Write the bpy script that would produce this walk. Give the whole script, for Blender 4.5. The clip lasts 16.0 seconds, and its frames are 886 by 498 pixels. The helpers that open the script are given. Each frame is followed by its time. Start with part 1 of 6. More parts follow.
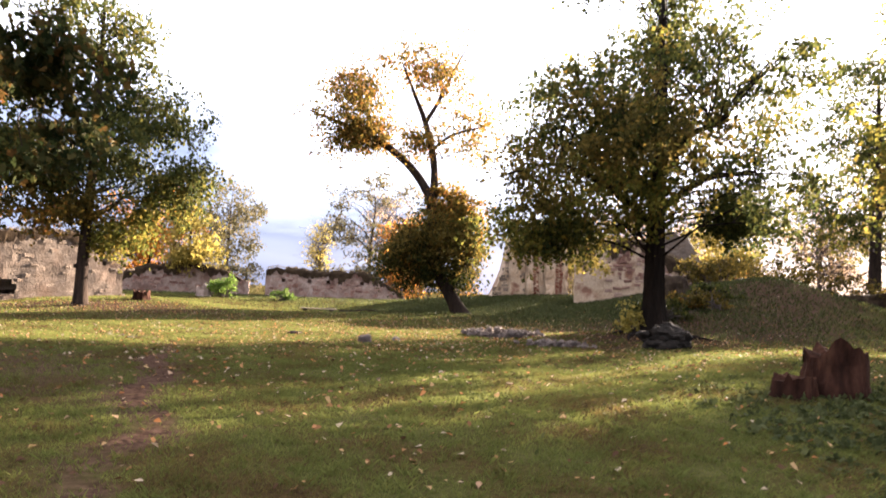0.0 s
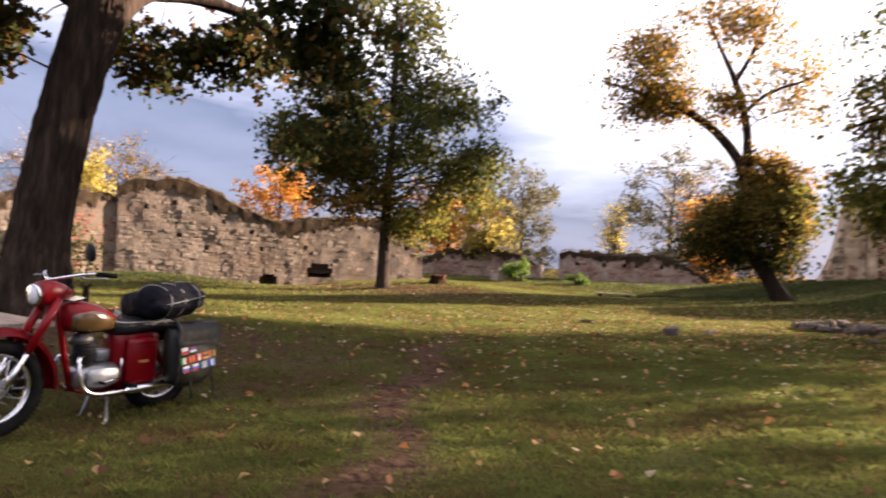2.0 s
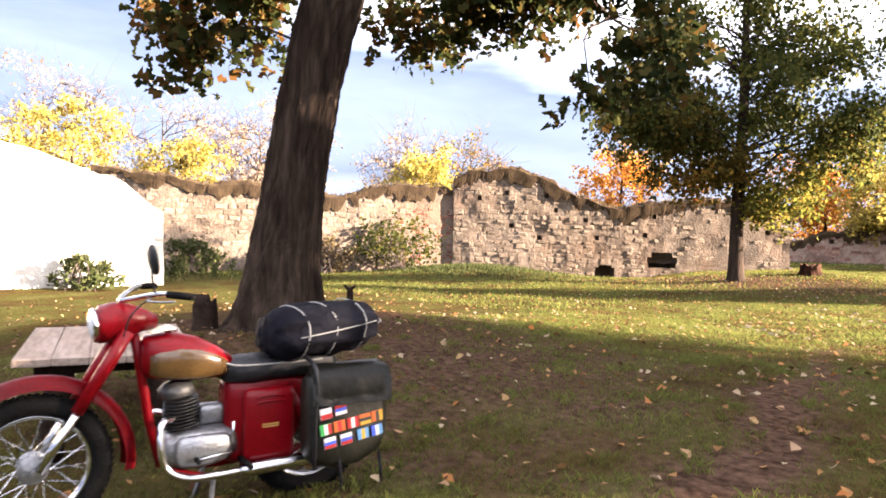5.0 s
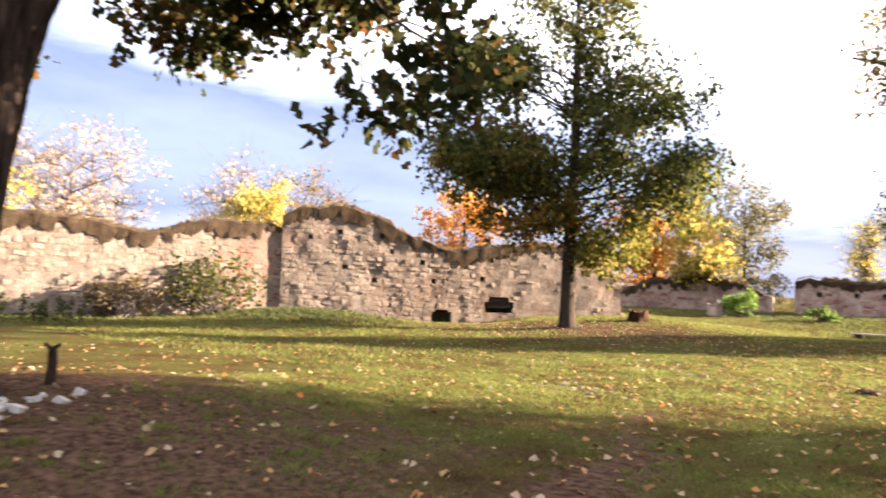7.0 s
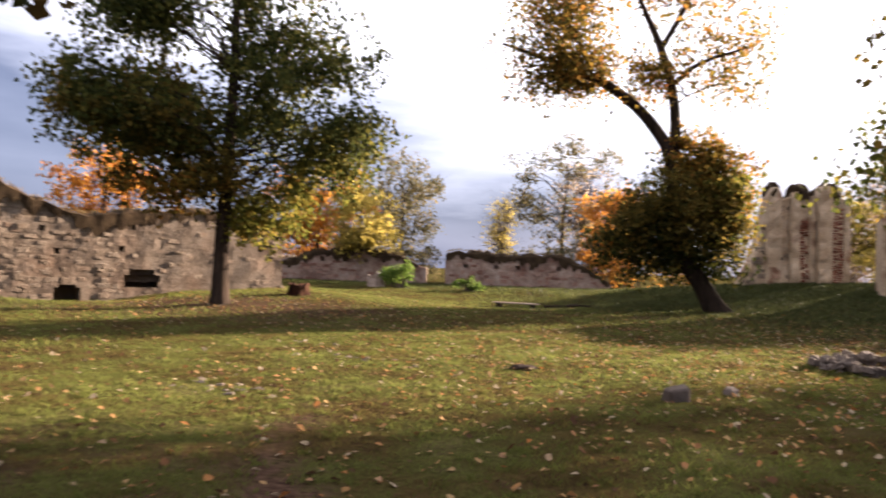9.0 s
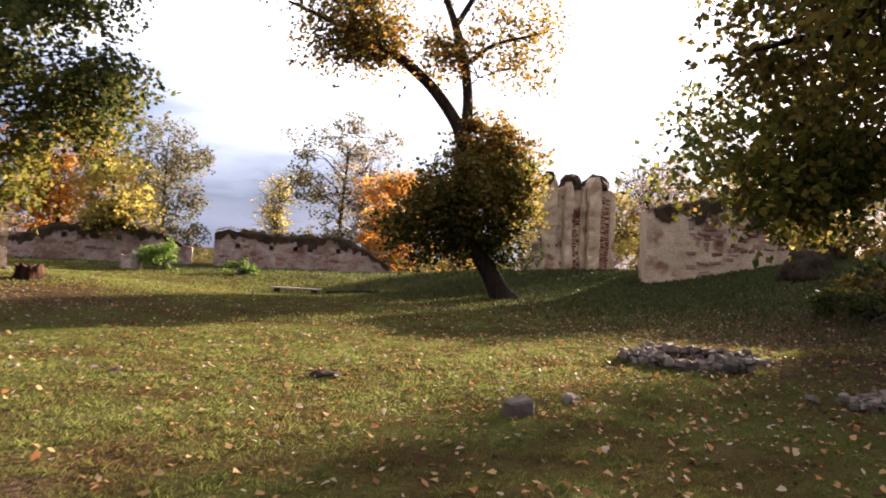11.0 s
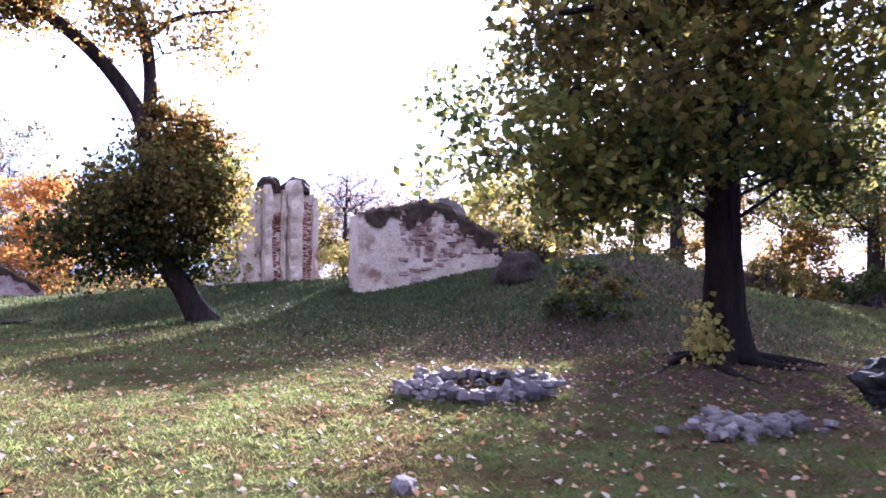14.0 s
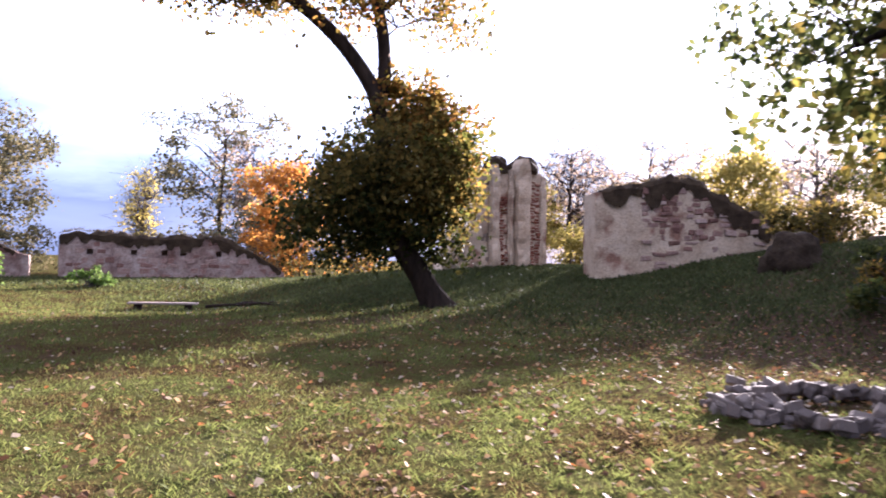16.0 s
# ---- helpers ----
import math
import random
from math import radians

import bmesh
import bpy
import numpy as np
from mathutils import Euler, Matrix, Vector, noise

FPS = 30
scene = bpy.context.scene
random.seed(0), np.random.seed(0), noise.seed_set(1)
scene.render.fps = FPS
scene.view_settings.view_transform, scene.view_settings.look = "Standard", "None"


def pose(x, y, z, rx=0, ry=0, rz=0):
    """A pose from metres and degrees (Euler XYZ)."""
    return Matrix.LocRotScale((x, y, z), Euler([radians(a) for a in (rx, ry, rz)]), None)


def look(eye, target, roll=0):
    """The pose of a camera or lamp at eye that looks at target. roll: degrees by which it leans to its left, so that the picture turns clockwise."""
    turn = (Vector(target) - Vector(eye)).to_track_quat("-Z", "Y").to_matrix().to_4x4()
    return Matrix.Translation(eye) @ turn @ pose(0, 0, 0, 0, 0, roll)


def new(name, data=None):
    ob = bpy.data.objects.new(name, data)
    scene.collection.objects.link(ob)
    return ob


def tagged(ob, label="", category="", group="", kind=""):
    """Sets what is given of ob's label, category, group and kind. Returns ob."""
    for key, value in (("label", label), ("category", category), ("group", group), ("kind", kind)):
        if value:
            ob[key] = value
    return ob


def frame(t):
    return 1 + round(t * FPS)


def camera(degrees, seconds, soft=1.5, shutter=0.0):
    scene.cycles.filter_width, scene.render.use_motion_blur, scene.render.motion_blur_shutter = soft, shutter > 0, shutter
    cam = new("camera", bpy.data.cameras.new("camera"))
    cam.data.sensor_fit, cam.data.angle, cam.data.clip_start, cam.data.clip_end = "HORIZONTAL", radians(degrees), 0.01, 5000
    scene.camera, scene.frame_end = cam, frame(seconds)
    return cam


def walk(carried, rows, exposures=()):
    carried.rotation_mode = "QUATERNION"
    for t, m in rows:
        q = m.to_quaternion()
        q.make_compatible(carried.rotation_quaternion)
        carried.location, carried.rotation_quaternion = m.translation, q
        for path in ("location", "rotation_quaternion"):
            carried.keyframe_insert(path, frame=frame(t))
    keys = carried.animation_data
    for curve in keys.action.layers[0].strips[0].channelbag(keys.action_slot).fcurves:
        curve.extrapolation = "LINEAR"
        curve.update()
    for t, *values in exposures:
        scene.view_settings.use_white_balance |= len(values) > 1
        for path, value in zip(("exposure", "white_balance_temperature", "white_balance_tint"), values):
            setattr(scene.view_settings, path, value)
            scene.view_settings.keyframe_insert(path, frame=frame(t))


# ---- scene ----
cam = camera(62.8, 16.0, soft=1.7, shutter=0.4)
METRES, EYE, TILT, LEAN, TURN = 16.7, 1.5, 0.0, 0.0, 0.0
ROWS = [
    (0.0, 0.0, 0.0, 0.0, -0.14, 3.36, -2.37),
    (0.5, -0.0057, 0.0327, 0.0008, 1.14, 0.59, -1.24),
    (1.0, -0.0052, 0.0654, 0.0002, 10.01, -0.09, -1.18),
    (1.5, -0.0119, 0.0984, -0.0023, 13.89, 1.3, -2.72),
    (2.0, -0.0223, 0.1277, -0.0009, 22.83, 1.17, -2.25),
    (2.5, -0.039, 0.1621, 0.0004, 30.16, -0.76, -0.78),
    (3.0, -0.0526, 0.1887, 0.0011, 39.57, -1.94, -1.39),
    (5.5, -0.092, 0.3207, 0.0063, 50.46, -0.56, -1.09),
    (6.0, -0.1024, 0.3505, 0.0087, 43.5, -0.34, -1.13),
    (6.5, -0.1081, 0.3801, 0.0107, 43.59, 2.91, -1.67),
    (7.0, -0.1161, 0.406, 0.01, 39.07, 2.9, -1.82),
    (7.5, -0.1292, 0.4339, 0.0132, 31.74, 2.66, -1.39),
    (8.0, -0.1374, 0.4632, 0.0129, 28.38, 1.94, -0.92),
    (8.5, -0.1501, 0.49, 0.0123, 22.85, 3.46, -1.47),
    (9.0, -0.1575, 0.5159, 0.0134, 13.09, 1.42, -1.91),
    (11.5, -0.203, 0.6644, 0.0166, -9.59, 0.71, -1.48),
    (12.0, -0.2038, 0.6965, 0.0182, -16.74, 1.48, 0.18),
    (12.5, -0.2099, 0.7248, 0.0159, -24.3, 3.45, -0.38),
    (13.0, -0.2121, 0.7562, 0.0161, -28.17, 0.58, -1.86),
    (13.5, -0.2117, 0.7886, 0.0181, -29.56, 0.4, -2.16),
    (14.0, -0.216, 0.8232, 0.0174, -30.23, 2.22, -0.61),
    (14.5, -0.2161, 0.8543, 0.0147, -26.28, 3.06, -1.25),
    (15.0, -0.2153, 0.8908, 0.016, -20.16, 0.72, -1.46),
    (15.5, -0.2186, 0.9246, 0.0148, -17.69, 1.31, -0.65),
    (16.0, -0.2224, 0.9577, 0.0131, -14.06, 0.9, -1.03),
]
walk(cam, [(t, pose(0, 0, EYE, TILT, LEAN, TURN) @ pose(METRES * x, METRES * y, METRES * z, 90 + pitch, roll, yaw)) for t, x, y, z, yaw, pitch, roll in ROWS],
     exposures=[(0.0, 4.0, 6150, 20), (0.5, 3.35, 6350, 22), (1.0, 3.5, 6450, 22), (2.0, 3.35, 6400, 22), (2.5, 3.55, 6350, 20), (3.0, 4.12, 6300, 18), (5.5, 4.3, 6350, 18), (6.5, 4.2, 6300, 18), (7.0, 4.1, 6300, 18), (7.5, 3.85, 6350, 18), (8.0, 3.75, 6400, 18), (8.5, 3.65, 6400, 19), (9.0, 3.25, 6400, 20), (11.5, 3.35, 6150, 19), (12.5, 4.0, 4950, 26), (13.0, 4.2, 4600, 36), (14.5, 4.3, 4550, 36), (15.5, 3.5, 5000, 30), (16.0, 3.65, 5150, 28)])

# ---- world, sun ----
SUN_AZ = radians(44.0)      # clockwise from +y
SUN_EL = radians(14.0)
world = bpy.data.worlds.new("autumn_sky")
scene.world = world
world.use_nodes = True
wn, wl = world.node_tree.nodes, world.node_tree.links
wn.clear()
w_out = wn.new("ShaderNodeOutputWorld")
w_bg = wn.new("ShaderNodeBackground")
w_sky = wn.new("ShaderNodeTexSky")
w_sky.sky_type = "NISHITA"
w_sky.sun_disc = False
w_sky.sun_elevation = SUN_EL
w_sky.sun_rotation = SUN_AZ
w_sky.dust_density = 2.0
w_tc = wn.new("ShaderNodeTexCoord")
w_map = wn.new("ShaderNodeMapping")
w_map.inputs["Scale"].default_value = (1.0, 1.0, 4.5)
w_noise = wn.new("ShaderNodeTexNoise")
w_noise.inputs["Scale"].default_value = 2.1
w_noise.inputs["Detail"].default_value = 7.0
w_noise.inputs["Roughness"].default_value = 0.55
w_sep = wn.new("ShaderNodeSeparateXYZ")
w_sum = wn.new("ShaderNodeMath")
w_sum.operation = "MULTIPLY_ADD"
w_sum.inputs[1].default_value = 0.34
w_ramp = wn.new("ShaderNodeValToRGB")     # cloud deck: blue-grey bank low down, bright above
for w_pos, w_col in ((0.14, (1.3, 1.4, 1.7)), (0.21, (0.50, 0.63, 0.98)), (0.29, (0.78, 0.92, 1.30)), (0.36, (0.52, 0.64, 0.98)), (0.42, (1.6, 1.75, 2.15)), (0.54, (4.4, 4.45, 4.6))):
    w_el = w_ramp.color_ramp.elements[0] if w_pos == 0.14 else w_ramp.color_ramp.elements.new(w_pos)
    w_el.position = w_pos
    w_el.color = (*[c / 10 for c in w_col], 1)
w_ramp.color_ramp.elements[len(w_ramp.color_ramp.elements) - 1].color = (0.46, 0.465, 0.48, 1)
w_gain = wn.new("ShaderNodeVectorMath")
w_gain.operation = "SCALE"
w_gain.inputs["Scale"].default_value = 10.0
w_mix = wn.new("ShaderNodeMix")
w_mix.data_type = "RGBA"
w_mix.inputs["Factor"].default_value = 0.93
wl.new(w_tc.outputs["Generated"], w_map.inputs["Vector"])
wl.new(w_tc.outputs["Generated"], w_sep.inputs["Vector"])
wl.new(w_map.outputs["Vector"], w_noise.inputs["Vector"])
wl.new(w_noise.outputs["Fac"], w_sum.inputs[0])
wl.new(w_sep.outputs["Z"], w_sum.inputs[2])
w_dot = wn.new("ShaderNodeVectorMath")     # the deck is thinner and brighter towards the sun
w_dot.operation = "DOT_PRODUCT"
w_dot.inputs[1].default_value = (math.sin(SUN_AZ) * 0.17, math.cos(SUN_AZ) * 0.17, 0.0)
wl.new(w_tc.outputs["Generated"], w_dot.inputs[0])
w_tot = wn.new("ShaderNodeMath")
wl.new(w_sum.outputs[0], w_tot.inputs[0])
wl.new(w_dot.outputs["Value"], w_tot.inputs[1])
wl.new(w_tot.outputs[0], w_ramp.inputs["Fac"])
wl.new(w_ramp.outputs["Color"], w_gain.inputs[0])
wl.new(w_gain.outputs[0], w_mix.inputs["B"])
wl.new(w_sky.outputs["Color"], w_mix.inputs["A"])
wl.new(w_mix.outputs["Result"], w_bg.inputs["Color"])
w_bg.inputs["Strength"].default_value = 0.05
wl.new(w_bg.outputs["Background"], w_out.inputs["Surface"])

sun = new("sun", bpy.data.lights.new("sun", "SUN"))
sun.data.energy = 5.0
sun.data.angle = radians(0.6)
sun.data.color = (1.0, 0.83, 0.62)
sun.matrix_world = look((math.sin(SUN_AZ) * 60, math.cos(SUN_AZ) * 60, math.tan(SUN_EL) * 60), (0, 0, 0))

# ---- materials ----
def material(name, colors, scale=3.0, rough=0.9, bump=0.3, bump_scale=40.0, metal=0.0, coords="Object", islands=0.0, second=None, stretch=(1, 1, 1), coat=0.0, grain=0.35):
    """Principled surface: colour ramp over noise at two scales, bump, optional per-piece variation."""
    m = bpy.data.materials.new(name)
    m.use_nodes = True
    n, l = m.node_tree.nodes, m.node_tree.links
    b = n["Principled BSDF"]
    b.inputs["Roughness"].default_value = rough
    b.inputs["Metallic"].default_value = metal
    b.inputs["Coat Weight"].default_value = coat
    b.inputs["Specular IOR Level"].default_value = 0.04 if rough > 0.7 else 0.3 if not metal else 0.5
    tc = n.new("ShaderNodeTexCoord")
    mp = n.new("ShaderNodeMapping")
    mp.inputs["Scale"].default_value = stretch
    l.new(tc.outputs[coords], mp.inputs["Vector"])
    n1 = n.new("ShaderNodeTexNoise")
    n1.inputs["Scale"].default_value = scale
    n1.inputs["Detail"].default_value = 6.0
    n1.inputs["Roughness"].default_value = 0.65
    l.new(mp.outputs["Vector"], n1.inputs["Vector"])
    fac = n1.outputs["Fac"]
    if islands:
        g = n.new("ShaderNodeNewGeometry")
        o = n.new("ShaderNodeObjectInfo")
        add = n.new("ShaderNodeMath"); add.operation = "ADD"
        l.new(g.outputs["Random Per Island"], add.inputs[0]); l.new(o.outputs["Random"], add.inputs[1])
        fr = n.new("ShaderNodeMath"); fr.operation = "FRACT"
        l.new(add.outputs[0], fr.inputs[0])
        mx = n.new("ShaderNodeMix")
        mx.inputs["Factor"].default_value = islands
        l.new(fac, mx.inputs["A"]); l.new(fr.outputs[0], mx.inputs["B"])
        fac = mx.outputs["Result"]
    r = n.new("ShaderNodeValToRGB")
    el = r.color_ramp.elements
    lo, hi = (0.3, 0.7) if islands < 0.5 else (0.08, 0.92)
    for i, c in enumerate(colors):
        p = lo + (hi - lo) * i / max(1, len(colors) - 1)
        e = el[i] if i < 2 else el.new(p)
        e.position = p
        e.color = (*c, 1)
    l.new(fac, r.inputs["Fac"])
    col = r.outputs["Color"]
    n2 = n.new("ShaderNodeTexNoise")
    n2.inputs["Scale"].default_value = bump_scale
    n2.inputs["Detail"].default_value = 5.0
    l.new(mp.outputs["Vector"], n2.inputs["Vector"])
    if second:
        r2 = n.new("ShaderNodeValToRGB")
        r2.color_ramp.elements[0].position, r2.color_ramp.elements[1].position = second[1], second[2]
        n3 = n.new("ShaderNodeTexNoise")
        n3.inputs["Scale"].default_value = second[3]
        n3.inputs["Detail"].default_value = 8.0
        l.new(tc.outputs[coords], n3.inputs["Vector"])
        l.new(n3.outputs["Fac"], r2.inputs["Fac"])
        mx2 = n.new("ShaderNodeMix"); mx2.data_type = "RGBA"
        l.new(r2.outputs["Color"], mx2.inputs["Factor"])
        l.new(col, mx2.inputs["A"])
        mx2.inputs["B"].default_value = (*second[0], 1)
        col = mx2.outputs["Result"]
    hv = n.new("ShaderNodeMix"); hv.data_type = "RGBA"; hv.blend_type = "MULTIPLY"
    hv.inputs["Factor"].default_value = grain
    l.new(col, hv.inputs["A"])
    rr = n.new("ShaderNodeValToRGB")
    rr.color_ramp.elements[0].position, rr.color_ramp.elements[1].position = 0.3, 0.6
    rr.color_ramp.elements[0].color = (0.35, 0.35, 0.35, 1)
    l.new(n2.outputs["Fac"], rr.inputs["Fac"]); l.new(rr.outputs["Color"], hv.inputs["B"])
    l.new(hv.outputs["Result"], b.inputs["Base Color"])
    if bump:
        bp = n.new("ShaderNodeBump")
        bp.inputs["Strength"].default_value = bump
        bp.inputs["Distance"].default_value = 0.03
        l.new(n2.outputs["Fac"], bp.inputs["Height"])
        l.new(bp.outputs["Normal"], b.inputs["Normal"])
    return m


def leaf_material(name, colors, glow=0.45, patchy=0.5, patch_scale=0.55):
    """Leaves: each leaf its own tone, light passing through."""
    m = bpy.data.materials.new(name)
    m.use_nodes = True
    n, l = m.node_tree.nodes, m.node_tree.links
    b, out = n["Principled BSDF"], n["Material Output"]
    b.inputs["Roughness"].default_value = 0.6
    b.inputs["Specular IOR Level"].default_value = 0.02
    g = n.new("ShaderNodeNewGeometry")
    tc = n.new("ShaderNodeTexCoord")
    ns = n.new("ShaderNodeTexNoise")
    ns.inputs["Scale"].default_value = patch_scale
    ns.inputs["Detail"].default_value = 3.0
    l.new(tc.outputs["Object"], ns.inputs["Vector"])
    mx = n.new("ShaderNodeMix")
    mx.inputs["Factor"].default_value = patchy
    l.new(ns.outputs["Fac"], mx.inputs["A"]); l.new(g.outputs["Random Per Island"], mx.inputs["B"])
    r = n.new("ShaderNodeValToRGB")
    el = r.color_ramp.elements
    for i, c in enumerate(colors):
        p = 0.2 + 0.6 * i / max(1, len(colors) - 1)
        e = el[i] if i < 2 else el.new(p)
        e.position = p
        e.color = (*c, 1)
    l.new(mx.outputs["Result"], r.inputs["Fac"])
    l.new(r.outputs["Color"], b.inputs["Base Color"])
    t = n.new("ShaderNodeBsdfTranslucent")
    l.new(r.outputs["Color"], t.inputs["Color"])
    ms = n.new("ShaderNodeMixShader")
    ms.inputs["Fac"].default_value = glow
    l.new(b.outputs[0], ms.inputs[1]); l.new(t.outputs[0], ms.inputs[2])
    l.new(ms.outputs[0], out.inputs["Surface"])
    return m


M_GROUND = material("grass_ground", [(0.024, 0.015, 0.008), (0.044, 0.031, 0.012), (0.044, 0.043, 0.013), (0.064, 0.056, 0.021)], 0.9, 0.95, 0.9, 19.0, grain=0.75)
def ground_earth(m):
    """Lets bare earth show where the ground's earth attribute says so."""
    n, l = m.node_tree.nodes, m.node_tree.links
    b = n["Principled BSDF"]
    old = b.inputs["Base Color"].links[0].from_socket
    at = n.new("ShaderNodeAttribute"); at.attribute_name = "earth"
    ns = n.new("ShaderNodeTexNoise"); ns.inputs["Scale"].default_value = 1.9; ns.inputs["Detail"].default_value = 8.0
    tc = n.new("ShaderNodeTexCoord"); l.new(tc.outputs["Object"], ns.inputs["Vector"])
    ad = n.new("ShaderNodeMath"); ad.operation = "ADD"
    l.new(at.outputs["Fac"], ad.inputs[0]); l.new(ns.outputs["Fac"], ad.inputs[1])
    rp = n.new("ShaderNodeMapRange")
    rp.inputs["From Min"].default_value, rp.inputs["From Max"].default_value = 0.60, 0.98
    l.new(ad.outputs[0], rp.inputs["Value"])
    mx = n.new("ShaderNodeMix"); mx.data_type = "RGBA"
    er = n.new("ShaderNodeValToRGB")
    er.color_ramp.elements[0].color, er.color_ramp.elements[1].color = (0.022, 0.013, 0.009, 1), (0.075, 0.045, 0.030, 1)
    er.color_ramp.elements[0].position, er.color_ramp.elements[1].position = 0.35, 0.7
    n4 = n.new("ShaderNodeTexNoise"); n4.inputs["Scale"].default_value = 14.0; n4.inputs["Detail"].default_value = 6.0
    l.new(tc.outputs["Object"], n4.inputs["Vector"]); l.new(n4.outputs["Fac"], er.inputs["Fac"])
    l.new(rp.outputs["Result"], mx.inputs["Factor"]); l.new(old, mx.inputs["A"]); l.new(er.outputs["Color"], mx.inputs["B"])
    l.new(mx.outputs["Result"], b.inputs["Base Color"])


ground_earth(M_GROUND)
M_GROUND.node_tree.nodes["Principled BSDF"].inputs["Specular IOR Level"].default_value = 0.0
M_STONE = material("rubble_stone", [(0.098, 0.073, 0.054), (0.155, 0.121, 0.092), (0.20, 0.161, 0.126), (0.155, 0.110, 0.081)], 2.6, 0.95, 0.7, 26.0, islands=0.32, grain=0.6)
M_FARSTONE = material("reddish_stone", [(0.13, 0.066, 0.050), (0.22, 0.125, 0.095), (0.31, 0.225, 0.18)], 2.2, 0.95, 0.7, 20.0, islands=0.4, grain=0.6)
# paler than the other walls: the glare of full sun is in its colour
M_SUNLIT_STONE = material("sunlit_white_stone", [(0.56, 0.50, 0.42), (0.68, 0.63, 0.55), (0.76, 0.72, 0.65)], 1.3, 0.95, 0.5, 18.0, grain=0.3)
M_MORTAR = material("old_mortar", [(0.085, 0.064, 0.049), (0.135, 0.106, 0.083), (0.18, 0.147, 0.118)], 2.2, 0.95, 0.9, 14.0, second=((0.13, 0.09, 0.065), 0.50, 0.68, 0.45), grain=0.6)
M_BRICK = material("weathered_brick", [(0.10, 0.034, 0.023), (0.18, 0.066, 0.043), (0.25, 0.12, 0.085)], 2.0, 0.95, 0.5, 30.0, islands=0.4)
M_MOSS = material("wall_top_turf", [(0.018, 0.012, 0.008), (0.038, 0.026, 0.016), (0.060, 0.042, 0.024)], 3.0, 1.0, 0.8, 20.0)
M_BARK = material("oak_bark", [(0.009, 0.0065, 0.005), (0.026, 0.018, 0.013), (0.056, 0.038, 0.028)], 11.0, 0.95, 1.0, 24.0, stretch=(1, 1, 0.12))
M_BARK2 = material("dark_bark", [(0.012, 0.009, 0.007), (0.042, 0.029, 0.021)], 7.0, 0.95, 0.8, 24.0, stretch=(1, 1, 0.2))
# darker copy of M_BARK2: shade on the broad tree's trunk put into the colour
M_BARK4 = material("shaded_black_bark", [(0.007, 0.0055, 0.0045), (0.021, 0.015, 0.011)], 7.0, 0.95, 0.8, 24.0, stretch=(1, 1, 0.2))
M_BARK3 = material("pale_twigs", [(0.05, 0.038, 0.034), (0.10, 0.08, 0.07)], 7.0, 0.95, 0.4, 24.0, stretch=(1, 1, 0.2))
L_GREEN = leaf_material("leaves_dark_green", [(0.018, 0.025, 0.009), (0.037, 0.046, 0.013), (0.065, 0.068, 0.017), (0.115, 0.095, 0.022)], 0.55)
L_OAK = leaf_material("oak_leaves", [(0.013, 0.020, 0.007), (0.024, 0.030, 0.009), (0.046, 0.040, 0.012), (0.11, 0.048, 0.014)], 0.32)
L_MIX = leaf_material("leaves_turning", [(0.036, 0.036, 0.009), (0.095, 0.072, 0.015), (0.20, 0.125, 0.024), (0.27, 0.098, 0.024)], 0.55)
L_YELLOW = leaf_material("leaves_yellow", [(0.14, 0.125, 0.032), (0.30, 0.235, 0.05), (0.42, 0.33, 0.09)], 0.55)
L_ORANGE = leaf_material("leaves_orange", [(0.21, 0.085, 0.016), (0.38, 0.15, 0.024), (0.48, 0.26, 0.05)], 0.6)
L_PALE = leaf_material("leaves_faded", [(0.22, 0.15, 0.10), (0.34, 0.24, 0.15), (0.42, 0.32, 0.20)])
L_GREY = leaf_material("leaves_grey_green", [(0.05, 0.052, 0.026), (0.095, 0.085, 0.042), (0.16, 0.12, 0.055)])
L_IVY = leaf_material("ivy_leaves", [(0.012, 0.018, 0.006), (0.030, 0.036, 0.009), (0.085, 0.072, 0.016)], 0.42)
M_TRIM = material("plaster_remains", [(0.25, 0.175, 0.112), (0.37, 0.28, 0.19), (0.44, 0.35, 0.255)], 1.2, 0.95, 0.6, 16.0, second=((0.19, 0.105, 0.07), 0.56, 0.66, 1.1), grain=0.5)
M_EARTH = material("dark_bank_earth", [(0.016, 0.011, 0.008), (0.030, 0.021, 0.014), (0.046, 0.034, 0.021)], 2.4, 1.0, 0.9, 14.0, grain=0.6)
M_CHALK = material("whitish_stone", [(0.24, 0.215, 0.19), (0.34, 0.31, 0.28), (0.42, 0.39, 0.36)], 5.0, 0.9, 0.4, 30.0)
M_PEBBLE = material("grey_field_stone", [(0.058, 0.047, 0.043), (0.13, 0.102, 0.085), (0.235, 0.19, 0.155)], 5.0, 0.9, 0.6, 30.0, islands=0.5, grain=0.5)
M_BOULDER = material("mossy_boulder", [(0.009, 0.008, 0.006), (0.020, 0.017, 0.014), (0.036, 0.031, 0.025)], 3.0, 0.95, 0.8, 16.0)
M_STUMP = material("rotten_stump_wood", [(0.010, 0.005, 0.0035), (0.030, 0.013, 0.008), (0.055, 0.026, 0.015)], 5.0, 0.95, 1.0, 14.0, stretch=(1, 1, 0.3), grain=0.7)
M_PLANK = material("weathered_plank", [(0.15, 0.11, 0.088), (0.24, 0.185, 0.15), (0.31, 0.25, 0.21)], 5.0, 0.8, 0.3, 40.0, stretch=(0.15, 1, 1))
M_LOG = material("dark_log", [(0.012, 0.008, 0.006), (0.035, 0.023, 0.017)], 6.0, 0.95, 0.7, 20.0)
M_RED = material("red_enamel", [(0.115, 0.001, 0.003), (0.155, 0.002, 0.005)], 3.0, 0.30, 0.03, 60.0, coat=0.05)
